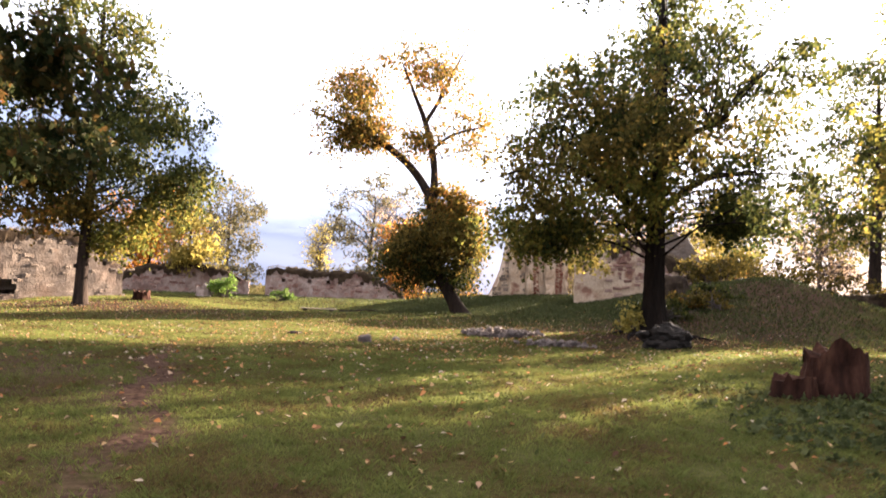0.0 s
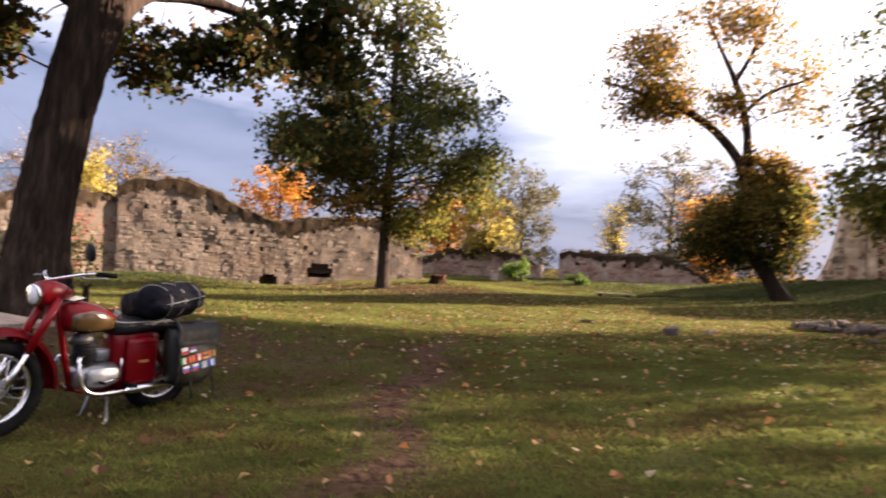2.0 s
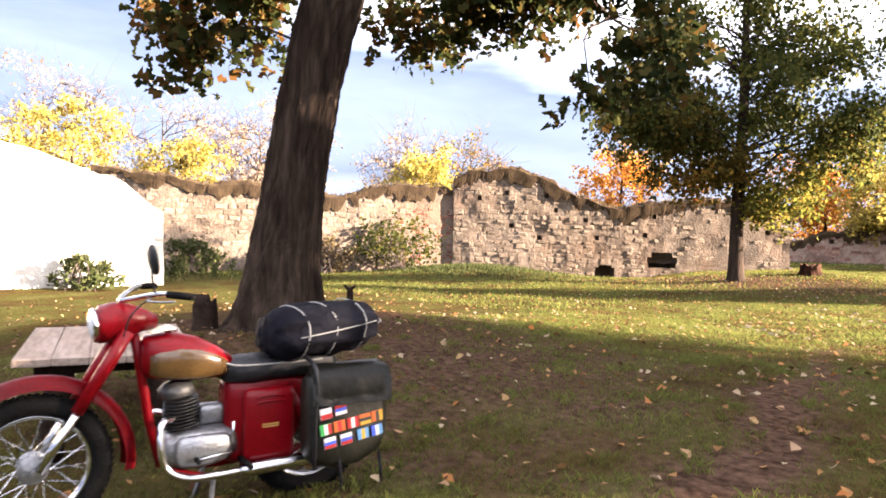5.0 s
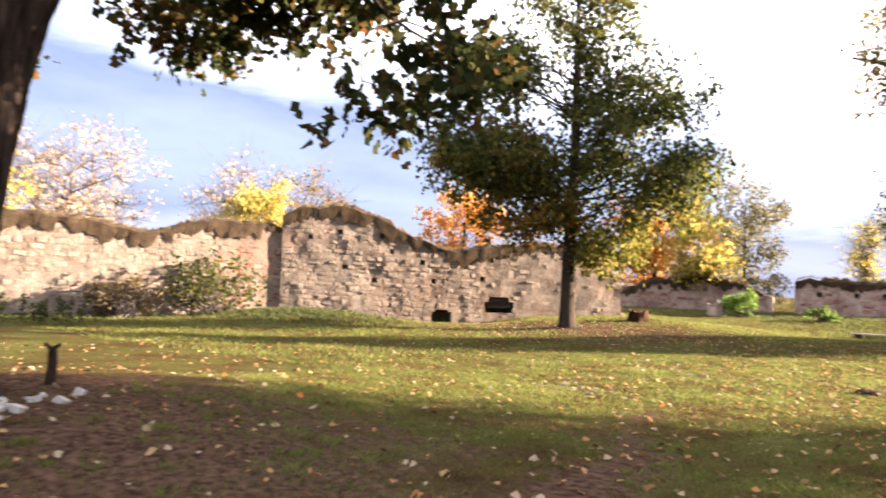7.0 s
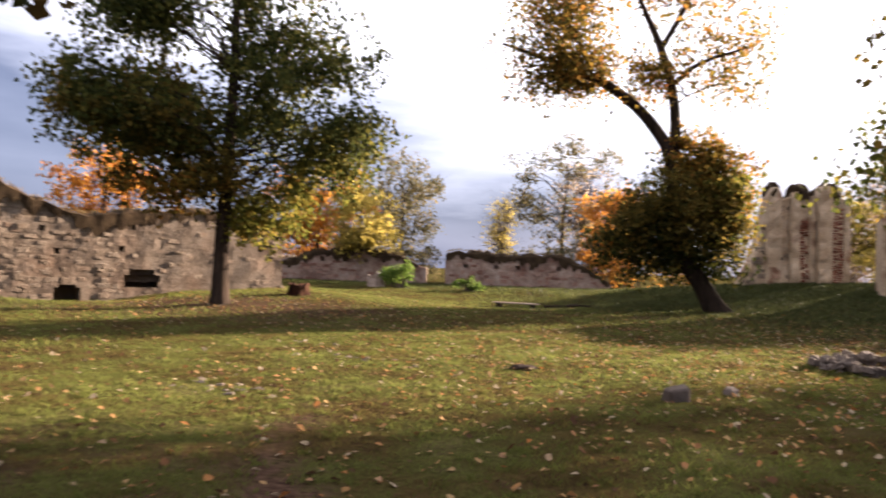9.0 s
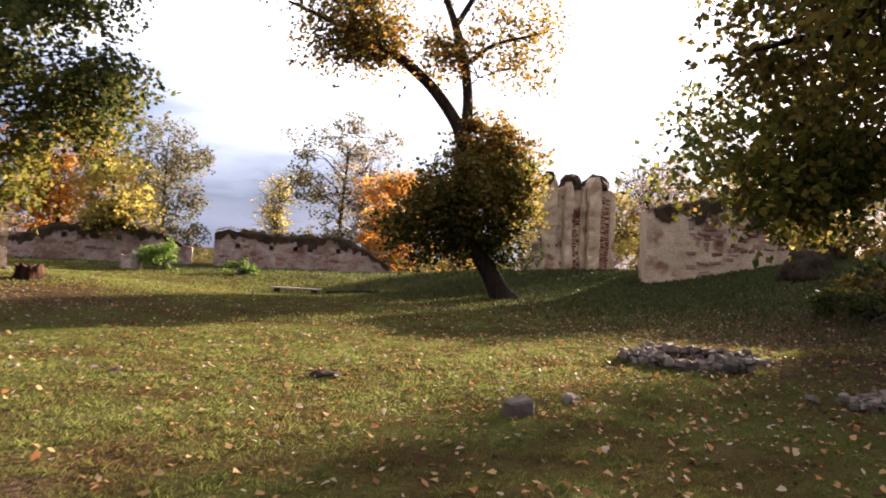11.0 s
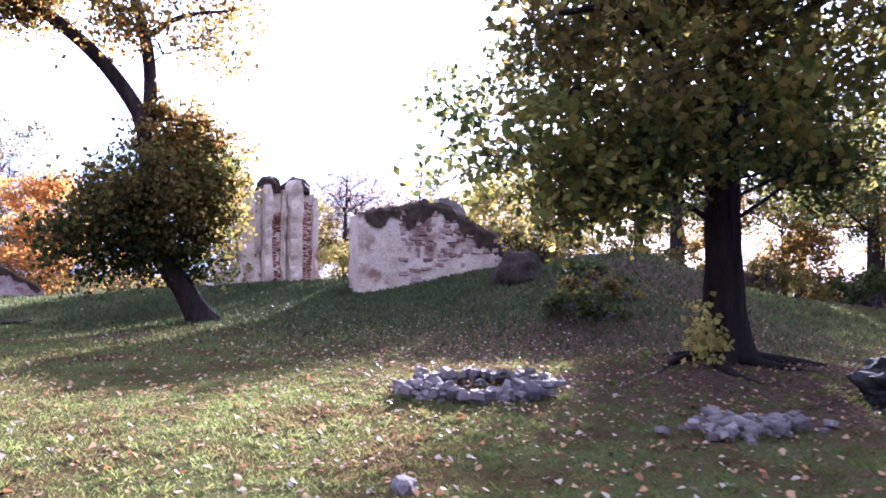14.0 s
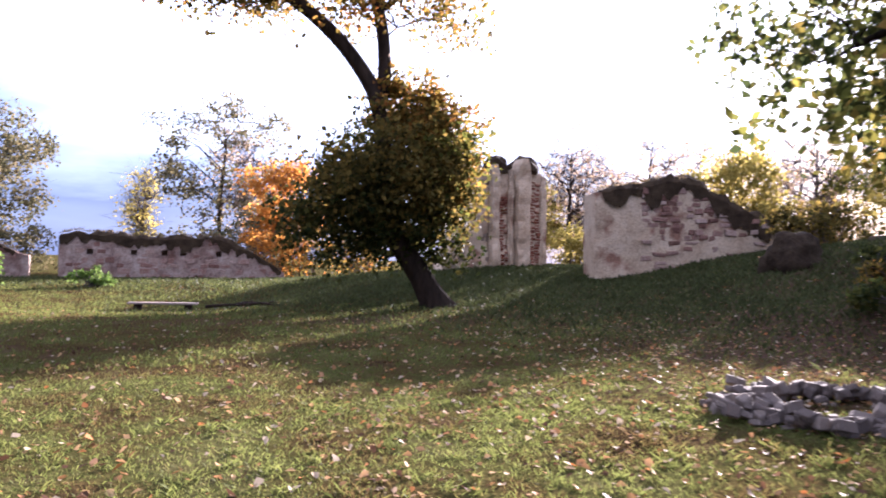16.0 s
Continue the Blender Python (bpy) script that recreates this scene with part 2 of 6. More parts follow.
M_RED.node_tree.nodes["Principled BSDF"].inputs["Specular IOR Level"].default_value = 0.16
M_BROWN = material("brown_tank_panel", [(0.05, 0.026, 0.009), (0.085, 0.048, 0.016)], 3.0, 0.22, 0.03, 60.0, coat=0.6)
M_RUBBER = material("black_rubber", [(0.004, 0.004, 0.004), (0.009, 0.0085, 0.008)], 8.0, 0.75, 0.3, 60.0)
M_LEATHER = material("black_vinyl", [(0.003, 0.003, 0.004), (0.008, 0.008, 0.010)], 5.0, 0.45, 0.35, 18.0)
M_BAG = material("dark_bag_cloth", [(0.003, 0.003, 0.005), (0.009, 0.009, 0.013)], 4.0, 0.72, 0.9, 9.0)
M_PANNIER = material("olive_black_oilcloth", [(0.005, 0.005, 0.0035), (0.013, 0.012, 0.008)], 4.0, 0.46, 0.6, 8.0)
M_CHROME = material("chrome", [(0.62, 0.62, 0.64), (0.74, 0.74, 0.76)], 4.0, 0.16, 0.02, 50.0, metal=1.0)
M_ALU = material("cast_aluminium", [(0.20, 0.20, 0.21), (0.34, 0.34, 0.35)], 6.0, 0.40, 0.2, 50.0, metal=0.9)
M_IRON = material("black_cast_iron", [(0.006, 0.006, 0.007), (0.016, 0.016, 0.017)], 8.0, 0.55, 0.2, 50.0)
M_HEAD = material("sooty_metal", [(0.035, 0.034, 0.034), (0.07, 0.068, 0.066)], 6.0, 0.5, 0.2, 50.0, metal=0.5)
M_CORD = material("grey_cord", [(0.20, 0.19, 0.18), (0.30, 0.29, 0.28)], 20.0, 0.8, 0.2, 90.0)
M_PAPER = material("pale_card", [(0.55, 0.50, 0.38), (0.66, 0.60, 0.48)], 6.0, 0.8, 0.05, 40.0)
M_LENS = material("headlamp_glass", [(0.55, 0.56, 0.58), (0.72, 0.73, 0.75)], 9.0, 0.08, 0.05, 60.0, coat=1.0)
M_GRASS = leaf_material("grass_blades", [(0.056, 0.036, 0.016), (0.086, 0.064, 0.021), (0.078, 0.091, 0.022), (0.112, 0.124, 0.031), (0.138, 0.114, 0.044)], 0.5, 0.26, 0.9)
M_WEED = leaf_material("weeds", [(0.026, 0.032, 0.012), (0.042, 0.050, 0.018), (0.070, 0.072, 0.028)], 0.35)
M_SHRUB = leaf_material("bright_shrub", [(0.07, 0.12, 0.02), (0.11, 0.17, 0.03), (0.16, 0.20, 0.05)], 0.4)
M_STRAW = leaf_material("dry_weeds", [(0.06, 0.042, 0.022), (0.11, 0.08, 0.04), (0.17, 0.13, 0.07)], 0.35)
M_FALLEN = leaf_material("fallen_leaves", [(0.055, 0.028, 0.016), (0.13, 0.062, 0.028), (0.21, 0.115, 0.045), (0.27, 0.18, 0.085), (0.25, 0.095, 0.028), (0.27, 0.21, 0.14)], 0.25, 0.8)
M_FARWALL = material("reddish_rubble", [(0.14, 0.085, 0.066), (0.25, 0.18, 0.145), (0.33, 0.265, 0.22)], 1.8, 0.95, 0.8, 12.0, second=((0.11, 0.06, 0.045), 0.50, 0.66, 0.7), grain=0.6)
L_OLIVE = leaf_material("leaves_olive_brown", [(0.026, 0.026, 0.008), (0.06, 0.050, 0.013), (0.11, 0.078, 0.018), (0.16, 0.105, 0.023)], 0.56)
L_YGREEN = leaf_material("leaves_yellow_green", [(0.03, 0.038, 0.009), (0.075, 0.078, 0.015), (0.14, 0.12, 0.022), (0.17, 0.10, 0.022)], 0.52)

# ---- helpers for meshes ----
def mesh_ob(name, verts, faces, mat, parent=None, label="", smooth=False):
    me = bpy.data.meshes.new(name)
    me.from_pydata([tuple(v) for v in verts], [], [tuple(f) for f in faces])
    me.materials.append(mat)
    if smooth:
        me.polygons.foreach_set("use_smooth", [True] * len(me.polygons))
    me.update()
    ob = new(name, me)
    ob.parent = parent
    if label:
        ob["label"] = label
    return ob


def part(name, bm, mat, parent, label="", smooth=False):
    me = bpy.data.meshes.new(name)
    bmesh.ops.recalc_face_normals(bm, faces=bm.faces)
    bm.to_mesh(me)
    bm.free()
    me.materials.append(mat)
    if smooth:
        me.polygons.foreach_set("use_smooth", [True] * len(me.polygons))
    ob = new(name, me)
    ob.parent = parent
    if label:
        ob["label"] = label
    return ob


def thing(name, m, label, category, group="", kind=""):
    e = new(name)
    e.empty_display_size = 0.2
    e.matrix_world = m
    return tagged(e, label, category, group, kind)


def step(a, b, v):
    u = np.clip((v - a) / (b - a), 0, 1)
    return u * u * (3 - 2 * u)


def bump_at(x, y, cx, cy, h, sx, sy=None):
    sy = sy or sx
    return h * np.exp(-((x - cx) ** 2 / (2 * sx * sx) + (y - cy) ** 2 / (2 * sy * sy)))


def ground_z(x, y):
    """Height of the ground: a gently rising court with banks along its sides."""
    x, y = np.asarray(x, float), np.asarray(y, float)
    z = 0.20 * step(2, 9, y) + 0.5 * step(24, 46, y) * step(90, 60, y)
    z = z + bump_at(x, y, -9.2, 9.3, 0.42, 2.6)
    z = z + bump_at(x, y, 6.4, 21.9, 0.28, 1.8)
    z = z + bump_at(x, y, 5.5, 44.5, 0.75, 4.5, 4.0)
    z = z + bump_at(x, y, 14.0, 38.0, 1.3, 4.5, 4.5)
    z = z + bump_at(x, y, 14.5, 30.0, 0.45, 3.2, 3.2)
    z = z + bump_at(x, y, 9.0, 12.5, 0.30, 3.0, 4.0)
    z = z + bump_at(x, y, 13.0, 33.2, 0.75, 3.4, 2.8)
    z = z + bump_at(x, y, 21.0, 31.5, 0.7, 6.5, 2.4)
    z = z + bump_at(x, y, -22.5, 24.5, 0.42, 2.6, 2.4)
    z = z + bump_at(x, y, -14.0, 32.5, 0.30, 3.0, 4.0)
    z = z - bump_at(x, y, -20.6, 30.0, 0.30, 1.8, 1.8)
    z = z - bump_at(x, y, -7.5, 38.6, 0.42, 4.6, 3.4)
    z = z + bump_at(x, y, 9.3, 28.3, 0.55, 1.9, 1.5)
    z = z + bump_at(x, y, 14.8, 31.4, 0.40, 1.7, 1.1)
    z = z + 0.03 * np.sin(x * 0.9 + 1.3 * np.sin(y * 0.4)) * np.sin(y * 0.8 + np.cos(x * 0.5))
    return z


def gz(x, y):
    return float(ground_z(x, y))


def axis_ticks(lo, hi, inner_lo, inner_hi, fine):
    mid = list(np.arange(inner_lo, inner_hi + 1e-6, fine))
    out, s, v = [], fine, inner_hi
    while v < hi:
        s *= 1.35
        v = min(hi, v + s)
        out.append(v)
    inn, s, v = [], fine, inner_lo
    while v > lo:
        s *= 1.35
        v = max(lo, v - s)
        inn.append(v)
    return np.array(inn[::-1] + mid + out)


def build_ground():
    xs = axis_ticks(-900, 900, -34, 24, 0.25)
    ys = axis_ticks(-900, 900, -2, 54, 0.25)
    X, Y = np.meshgrid(xs, ys)
    Z = ground_z(X, Y)
    near = (np.abs(X + 5) < 30) & (np.abs(Y - 24) < 31)
    rng = np.random.RandomState(3)
    Z = Z + np.where(near, rng.uniform(-0.012, 0.012, Z.shape), 0)
    verts = np.stack([X, Y, Z], -1).reshape(-1, 3)
    w = len(xs)
    faces = [(j * w + i, j * w + i + 1, (j + 1) * w + i + 1, (j + 1) * w + i) for j in range(len(ys) - 1) for i in range(w - 1)]
    ob = mesh_ob("ground", verts, faces, M_GROUND, smooth=True)
    EX, EY = verts[:, 0], verts[:, 1]
    e = bump_at(EX, EY, -7.6, 9.3, 0.72, 2.5, 2.2) + bump_at(EX, EY, 6.0, 21.4, 0.6, 2.6, 2.2) + bump_at(EX, EY, 3.6, 24.5, 0.35, 2.4, 1.6)
    e = e + bump_at(EX, EY, -13.5, 28.4, 0.55, 3.6, 1.8) + bump_at(EX, EY, -12.0, 25.0, 0.25, 4.5, 1.0) + bump_at(EX, EY, 11.5, 26.0, 0.45, 2.6, 3.0)
    e = e + bump_at(EX, EY, 4.6, 17.5, 0.2, 2.5, 2.0) + bump_at(EX, EY, -2.0, 32.5, 0.3, 4.0, 0.7)
    e = e + bump_at(EX, EY, 8.5, 27.5, 0.5, 3.4, 2.6) + bump_at(EX, EY, 12.5, 31.0, 0.22, 4.0, 3.0) + bump_at(EX, EY, 7.5, 34.0, 0.16, 4.0, 4.0) + bump_at(EX, EY, 14.8, 31.2, 0.3, 2.4, 1.6) + bump_at(EX, EY, 8.6, 26.6, 0.5, 1.6, 0.9)
    trail_x = np.interp(EY, [4, 6.7, 7.6, 9.7, 14.0, 18], [-2.0, -2.67, -3.03, -3.76, -5.14, -6.6])
    e = e + 0.55 * np.exp(-((EX - trail_x - 0.15 * np.sin(EY * 2.1)) / 0.27) ** 2) * step(19, 12, EY) * step(3, 5, EY)
    track_x = np.interp(EY, [30, 36, 38.5, 41], [4.0, 5.6, 6.2, 6.5])
    e = e + 0.55 * np.exp(-((EX - track_x) / 0.35) ** 2) * step(31, 35, EY) * step(43, 40, EY)
    at = ob.data.attributes.new("earth", "FLOAT", "POINT")
    at.data.foreach_set("value", np.clip(e, 0, 1).astype(np.float32))
    return tagged(ob, "mown autumn grass with bare brown earth patches", "ground", kind="structure")


ground = build_ground()


def n3(x, y, z, s=1.0):
    return noise.noise(Vector((x * s, y * s, z * s)))


def ruin_wall(name, p0, p1, thick, top, label, openings=(), mat=M_MORTAR, step_s=0.35, rough=0.05, seed=0.0, base_drop=0.4, capped=True):
    """A ruined wall from p0 to p1, its face on the right-hand side of that line seen from above. top(s): height of its crown.
    openings: (s0, s1, z0, z1, depth); a depth over the thickness goes through."""
    p0, p1 = Vector((*p0, 0)), Vector((*p1, 0))
    d = (p1 - p0)
    length = d.length
    d.normalize()
    nrm = Vector((d.y, -d.x, 0))
    ss = sorted(set([0.0, length] + [round(v, 3) for o in openings for v in o[:2]] + [round(v, 3) for v in np.arange(0, length, step_s)]))
    keep = [ss[0]]
    hard = set(round(v, 3) for o in openings for v in o[:2]) | {length}
    for v in ss[1:]:
        if v - keep[-1] < 0.08 and v not in hard:
            continue
        keep.append(v)
    ss = keep
    zmin = min(gz(*(p0 + d * s).to_2d()) for s in ss) - base_drop
    zmax = max(top(s) for s in ss)
    hardz = sorted(set(round(v, 3) for o in openings for v in o[2:4]))
    zs = sorted(set([zmin] + hardz + [round(v, 3) for v in np.arange(zmin, zmax + step_s, step_s)]))
    bm = bmesh.new()
    cache = {}

    def vert(i, j, side):
        key = (i, j, side)
        if key in cache:
            return cache[key]
        s, z = ss[i], min(zs[j], top(ss[i]))
        q = p0 + d * s
        off = rough * (n3(s, z, seed + side * 7, 1.3) + 0.5 * n3(s, z, seed + side * 9, 3.7))
        batter = 0.03 * max(0.0, 2.5 - z)
        q = q + nrm * ((off + batter) if side == 0 else (-thick - off))
        q = q + d * (rough * 0.6 * n3(s, z, seed + 3, 1.9))
        cache[key] = bm.verts.new((q.x, q.y, z))
        return cache[key]

    def face(*v):
        u = []
        for a in v:
            if a not in u:
                u.append(a)
        if len(u) > 2 and len({tuple(round(c, 4) for c in a.co) for a in u}) > 2:
            try:
                bm.faces.new(u)
            except ValueError:
                pass

    solid = {}
    for i in range(len(ss) - 1):
        for j in range(len(zs) - 1):
            cs, cz = (ss[i] + ss[i + 1]) / 2, (zs[j] + zs[j + 1]) / 2
            if zs[j] >= top(ss[i]) and zs[j] >= top(ss[i + 1]):
                continue
            hole = None
            for o in openings:
                if o[0] < cs < o[1] and o[2] < cz < o[3]:
                    hole = o
            solid[i, j] = hole
    for (i, j), hole in solid.items():
        a, b, c, e = vert(i, j, 0), vert(i + 1, j, 0), vert(i + 1, j + 1, 0), vert(i, j + 1, 0)
        k = None
        if hole is None:
            face(a, b, c, e)
        else:
            through_it = hole[4] >= thick
            if not through_it:
                for v, key in ((a, (i, j, "r", hole)), (b, (i + 1, j, "r", hole)), (c, (i + 1, j + 1, "r", hole)), (e, (i, j + 1, "r", hole))):
                    if key not in cache:
                        cache[key] = bm.verts.new(v.co - nrm * hole[4])
                k = [cache[(x, y, "r", hole)] for x, y in ((i, j), (i + 1, j), (i + 1, j + 1), (i, j + 1))]
                face(*k)
            else:
                k = [vert(i, j, 1), vert(i + 1, j, 1), vert(i + 1, j + 1, 1), vert(i, j + 1, 1)]
            f = [a, b, c, e]
            for q, (di, dj) in enumerate(((0, -1), (1, 0), (0, 1), (-1, 0))):
                if solid.get((i + di, j + dj), 0) is not hole:
                    r = (q + 1) % 4
                    face(f[q], f[r], k[r], k[q])
        if hole is None or hole[4] < thick:
            face(vert(i, j, 1), vert(i, j + 1, 1), vert(i + 1, j + 1, 1), vert(i + 1, j, 1))
        for di, (x0, x1) in ((-1, (i, i)), (1, (i + 1, i + 1))):
            if (i + di, j) not in solid:
                face(vert(x0, j, 0), vert(x0, j + 1, 0), vert(x0, j + 1, 1), vert(x0, j, 1))
        if (i, j + 1) not in solid:
            face(vert(i, j + 1, 0), vert(i + 1, j + 1, 0), vert(i + 1, j + 1, 1), vert(i, j + 1, 1))
    root = thing(name, Matrix.Identity(4), label, "wall", kind="structure")
    core = part("wall_core", bm, mat, root)
    return root, (p0, d, nrm, length, seed, rough)


def wall_point(frame_of, s, z, out=0.0):
    p0, d, nrm, length, seed, rough = frame_of
    off = rough * (n3(s, z, seed, 1.3) + 0.5 * n3(s, z, seed, 3.7)) + 0.03 * max(0.0, 2.5 - z)
    q = p0 + d * s + nrm * (off + out)
    return Vector((q.x, q.y, z))


def lerp_profile(*pts):
    xs, ys = [p[0] for p in pts], [p[1] for p in pts]

    def top(s):
        return float(np.interp(s, xs, ys)) + 0.10 * n3(s, ys[0], 5.0, 1.1) + 0.07 * n3(s, ys[0], 9.0, 3.1)
    return top


# court wall: brick-and-rubble run with drain and niche
P_CORNER, P_PILLAR = (-25.0, 25.0), (-16.1, 36.7)
MAIN_GAPS = ((6.13, 6.98, -0.2, 0.58, 0.82), (6.28, 6.83, 0.58, 0.68, 0.82), (8.45, 9.65, 0.60, 0.80, 0.8), (8.40, 9.70, 0.80, 1.06, 0.24), (8.58, 9.50, 1.06, 1.26, 0.24))
MAIN_HOLES = tuple((s, s + 0.2, z, z + 0.2, 0.3) for s, z in ((1.0, 3.35), (2.4, 2.2), (3.6, 1.7), (2.2, 3.6), (4.3, 2.9), (3.9, 3.5), (5.6, 2.5), (6.1, 1.75), (8.2, 1.9), (8.6, 2.7), (12.2, 1.9), (13.6, 2.1)))
wall_main, F_MAIN = ruin_wall("wall_main", P_CORNER, P_PILLAR, 0.9, lerp_profile((0, 4.25), (0.6, 4.6), (2.2, 4.75), (4.0, 4.35), (5.3, 3.6), (7.0, 3.1), (9.0, 3.45), (12.0, 3.6), (15.3, 3.3)),
    "pale rubble stone ruin wall with ragged overgrown top", openings=MAIN_GAPS + MAIN_HOLES, seed=1.0)
wall_left, F_LEFT = ruin_wall("wall_left", (-31.4, 12.2), (-24.9, 25.6), 0.8, lerp_profile((0, 4.3), (4.0, 3.7), (7.0, 3.7), (9.5, 3.3), (11.8, 3.95), (15.5, 3.7)),
    "sunlit rubble stone ruin wall with grass along its crown", seed=4.0)
# whitened in its colour to look blown out by the sun
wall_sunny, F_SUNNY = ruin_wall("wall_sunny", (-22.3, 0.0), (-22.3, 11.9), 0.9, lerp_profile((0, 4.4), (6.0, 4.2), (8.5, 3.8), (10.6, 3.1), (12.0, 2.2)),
    "bright sunlit pale stone wall fragment", mat=M_SUNLIT_STONE, seed=6.0)
wall_far_a, F_FARA = ruin_wall("wall_far_west", (-26.5, 48.2), (-13.4, 50.6), 0.7, lerp_profile((0, 1.7), (4.6, 1.75), (7.0, 2.5), (9.7, 2.65), (11.8, 2.3), (13.0, 1.6)),
    "low reddish brick and rubble ruin wall with beam holes", openings=tuple((s, s + 0.28, 1.85, 2.12, 0.35) for s in (5.4, 6.9, 8.4, 9.5)), mat=M_FARWALL, seed=8.0)
wall_far_b, F_FARB = ruin_wall("wall_far_east", (-12.3, 50.8), (-2.6, 52.6), 0.7, lerp_profile((0, 2.45), (0.8, 2.7), (3.0, 2.45), (6.5, 2.6), (8.2, 1.95), (9.9, 0.9)),
    "low reddish brick ruin wall crumbling at one end", openings=tuple((s, s + 0.26, 1.7, 1.95, 0.35) for s in (1.1, 2.9, 4.2, 5.0, 6.6)), mat=M_FARWALL, seed=11.0)
wall_tower, F_TOWER = ruin_wall("wall_tower", (3.0, 43.1), (7.5, 43.8), 1.1, lerp_profile((0, 1.3), (0.3, 1.9), (0.6, 2.7), (0.95, 4.3), (1.05, 5.2), (1.7, 5.1), (2.0, 5.35), (3.0, 5.2), (3.2, 5.35), (4.45, 5.3), (4.6, 4.3)),
    "tall pale ruined wall stump with three worn peaks", mat=M_TRIM, seed=14.0, step_s=0.22, rough=0.09)
wall_block, F_BLOCK = ruin_wall("wall_block", (6.95, 38.0), (15.0, 36.8), 1.3, lerp_profile((0, 4.05), (0.9, 4.25), (2.5, 4.5), (3.6, 4.35), (4.7, 3.8), (6.0, 3.15), (8.2, 2.3)),
    "tan plastered ruin wall block sloping into the bank", mat=M_TRIM, seed=17.0, rough=0.07)
wall_back, F_BACK = ruin_wall("wall_back", (11.5, 44.0), (16.5, 43.0), 0.9, lerp_profile((0, 3.2), (1.2, 4.6), (2.2, 5.6), (3.2, 5.2), (4.2, 3.6), (5.1, 2.6)),
    "ragged ruin wall peak behind the plastered block", seed=21.0)
wall_bank, F_BANK = ruin_wall("wall_bank", (12.2, 32.5), (24.0, 33.5), 0.9, lerp_profile((0, 1.6), (1.5, 2.7), (3.5, 2.4), (6.0, 2.0), (9.0, 2.3), (11.8, 1.9)),
    "dark earth-covered ruin wall along the bank", mat=M_MOSS, seed=23.0, rough=0.16)

# ---- trees ----
def tube(verts, faces, pts, radii, sides=6, cap=True):
    """A tapered tube through pts, appended to the lists."""
    base = len(verts)
    pts = [Vector(p) for p in pts]
    up = Vector((0.31, 0.17, 0.93)).normalized()
    for k, p in enumerate(pts):
        t = (pts[min(k + 1, len(pts) - 1)] - pts[max(k - 1, 0)]).normalized()
        a = t.cross(up)
        if a.length < 0.2:
            a = t.cross(Vector((1, 0, 0)))
        a.normalize()
        b = t.cross(a)
        for i in range(sides):
            w = 2 * math.pi * i / sides
            verts.append(tuple(p + (a * math.cos(w) + b * math.sin(w)) * radii[k]))
    for k in range(len(pts) - 1):
        for i in range(sides):
            j = (i + 1) % sides
            faces.append((base + k * sides + i, base + k * sides + j, base + (k + 1) * sides + j, base + (k + 1) * sides + i))
    if cap:
        faces.append(tuple(base + (len(pts) - 1) * sides + i for i in range(sides)))
        faces.append(tuple(base + i for i in range(sides))[::-1])


def smooth_line(pts, n):
    """n + 1 points of a Catmull-Rom curve through pts (x, y, z, r)."""
    P = [np.array(p, float) for p in pts]
    P = [2 * P[0] - P[1]] + P + [2 * P[-1] - P[-2]]
    out = []
    for q in np.linspace(0, len(P) - 3 - 1e-6, n + 1):
        i = int(q)
        t = q - i
        a, b, c, e = P[i:i + 4]
        out.append(0.5 * (2 * b + (c - a) * t + (2 * a - 5 * b + 4 * c - e) * t * t + (3 * b - a - 3 * c + e) * t ** 3))
    return out


def trunk_tube(verts, faces, pts, n, sides, flare=0.0, knobby=0.06, seed=0, ridge=0.0):
    line = smooth_line(pts, n)
    base = len(verts)
    for k, q in enumerate(line):
        t = line[min(k + 1, n)][:3] - line[max(k - 1, 0)][:3]
        t = Vector(t).normalized()
        a = t.cross(Vector((0, 1, 0.05))).normalized()
        b = t.cross(a)
        h = q[2] - line[0][2]
        for i in range(sides):
            w = 2 * math.pi * i / sides
            r = q[3] * (1 + knobby * noise.noise(Vector((math.cos(w) * 1.6, math.sin(w) * 1.6, q[2] * 0.9 + seed))))
            if ridge:
                bark_w = w + 0.25 * noise.noise(Vector((w, q[2] * 1.4, seed)))
                r *= 1 + ridge * (abs(noise.noise(Vector((math.cos(bark_w) * 6.5, math.sin(bark_w) * 6.5, q[2] * 1.1 + seed)))) * 2 - 0.6) + ridge * 0.4 * noise.noise(Vector((math.cos(w) * 9, math.sin(w) * 9, q[2] * 9)))
            if flare:
                lobes = 0.55 + 0.45 * math.cos(5 * w + seed)
                r += flare * math.exp(-max(h, 0) / 0.42) * (0.45 + 0.75 * lobes)
            verts.append(tuple(Vector(q[:3]) + (a * math.cos(w) + b * math.sin(w)) * r))
    for k in range(n):
        for i in range(sides):
            j = (i + 1) % sides
            faces.append((base + k * sides + i, base + k * sides + j, base + (k + 1) * sides + j, base + (k + 1) * sides + i))
    faces.append(tuple(base + n * sides + i for i in range(sides)))
    return line


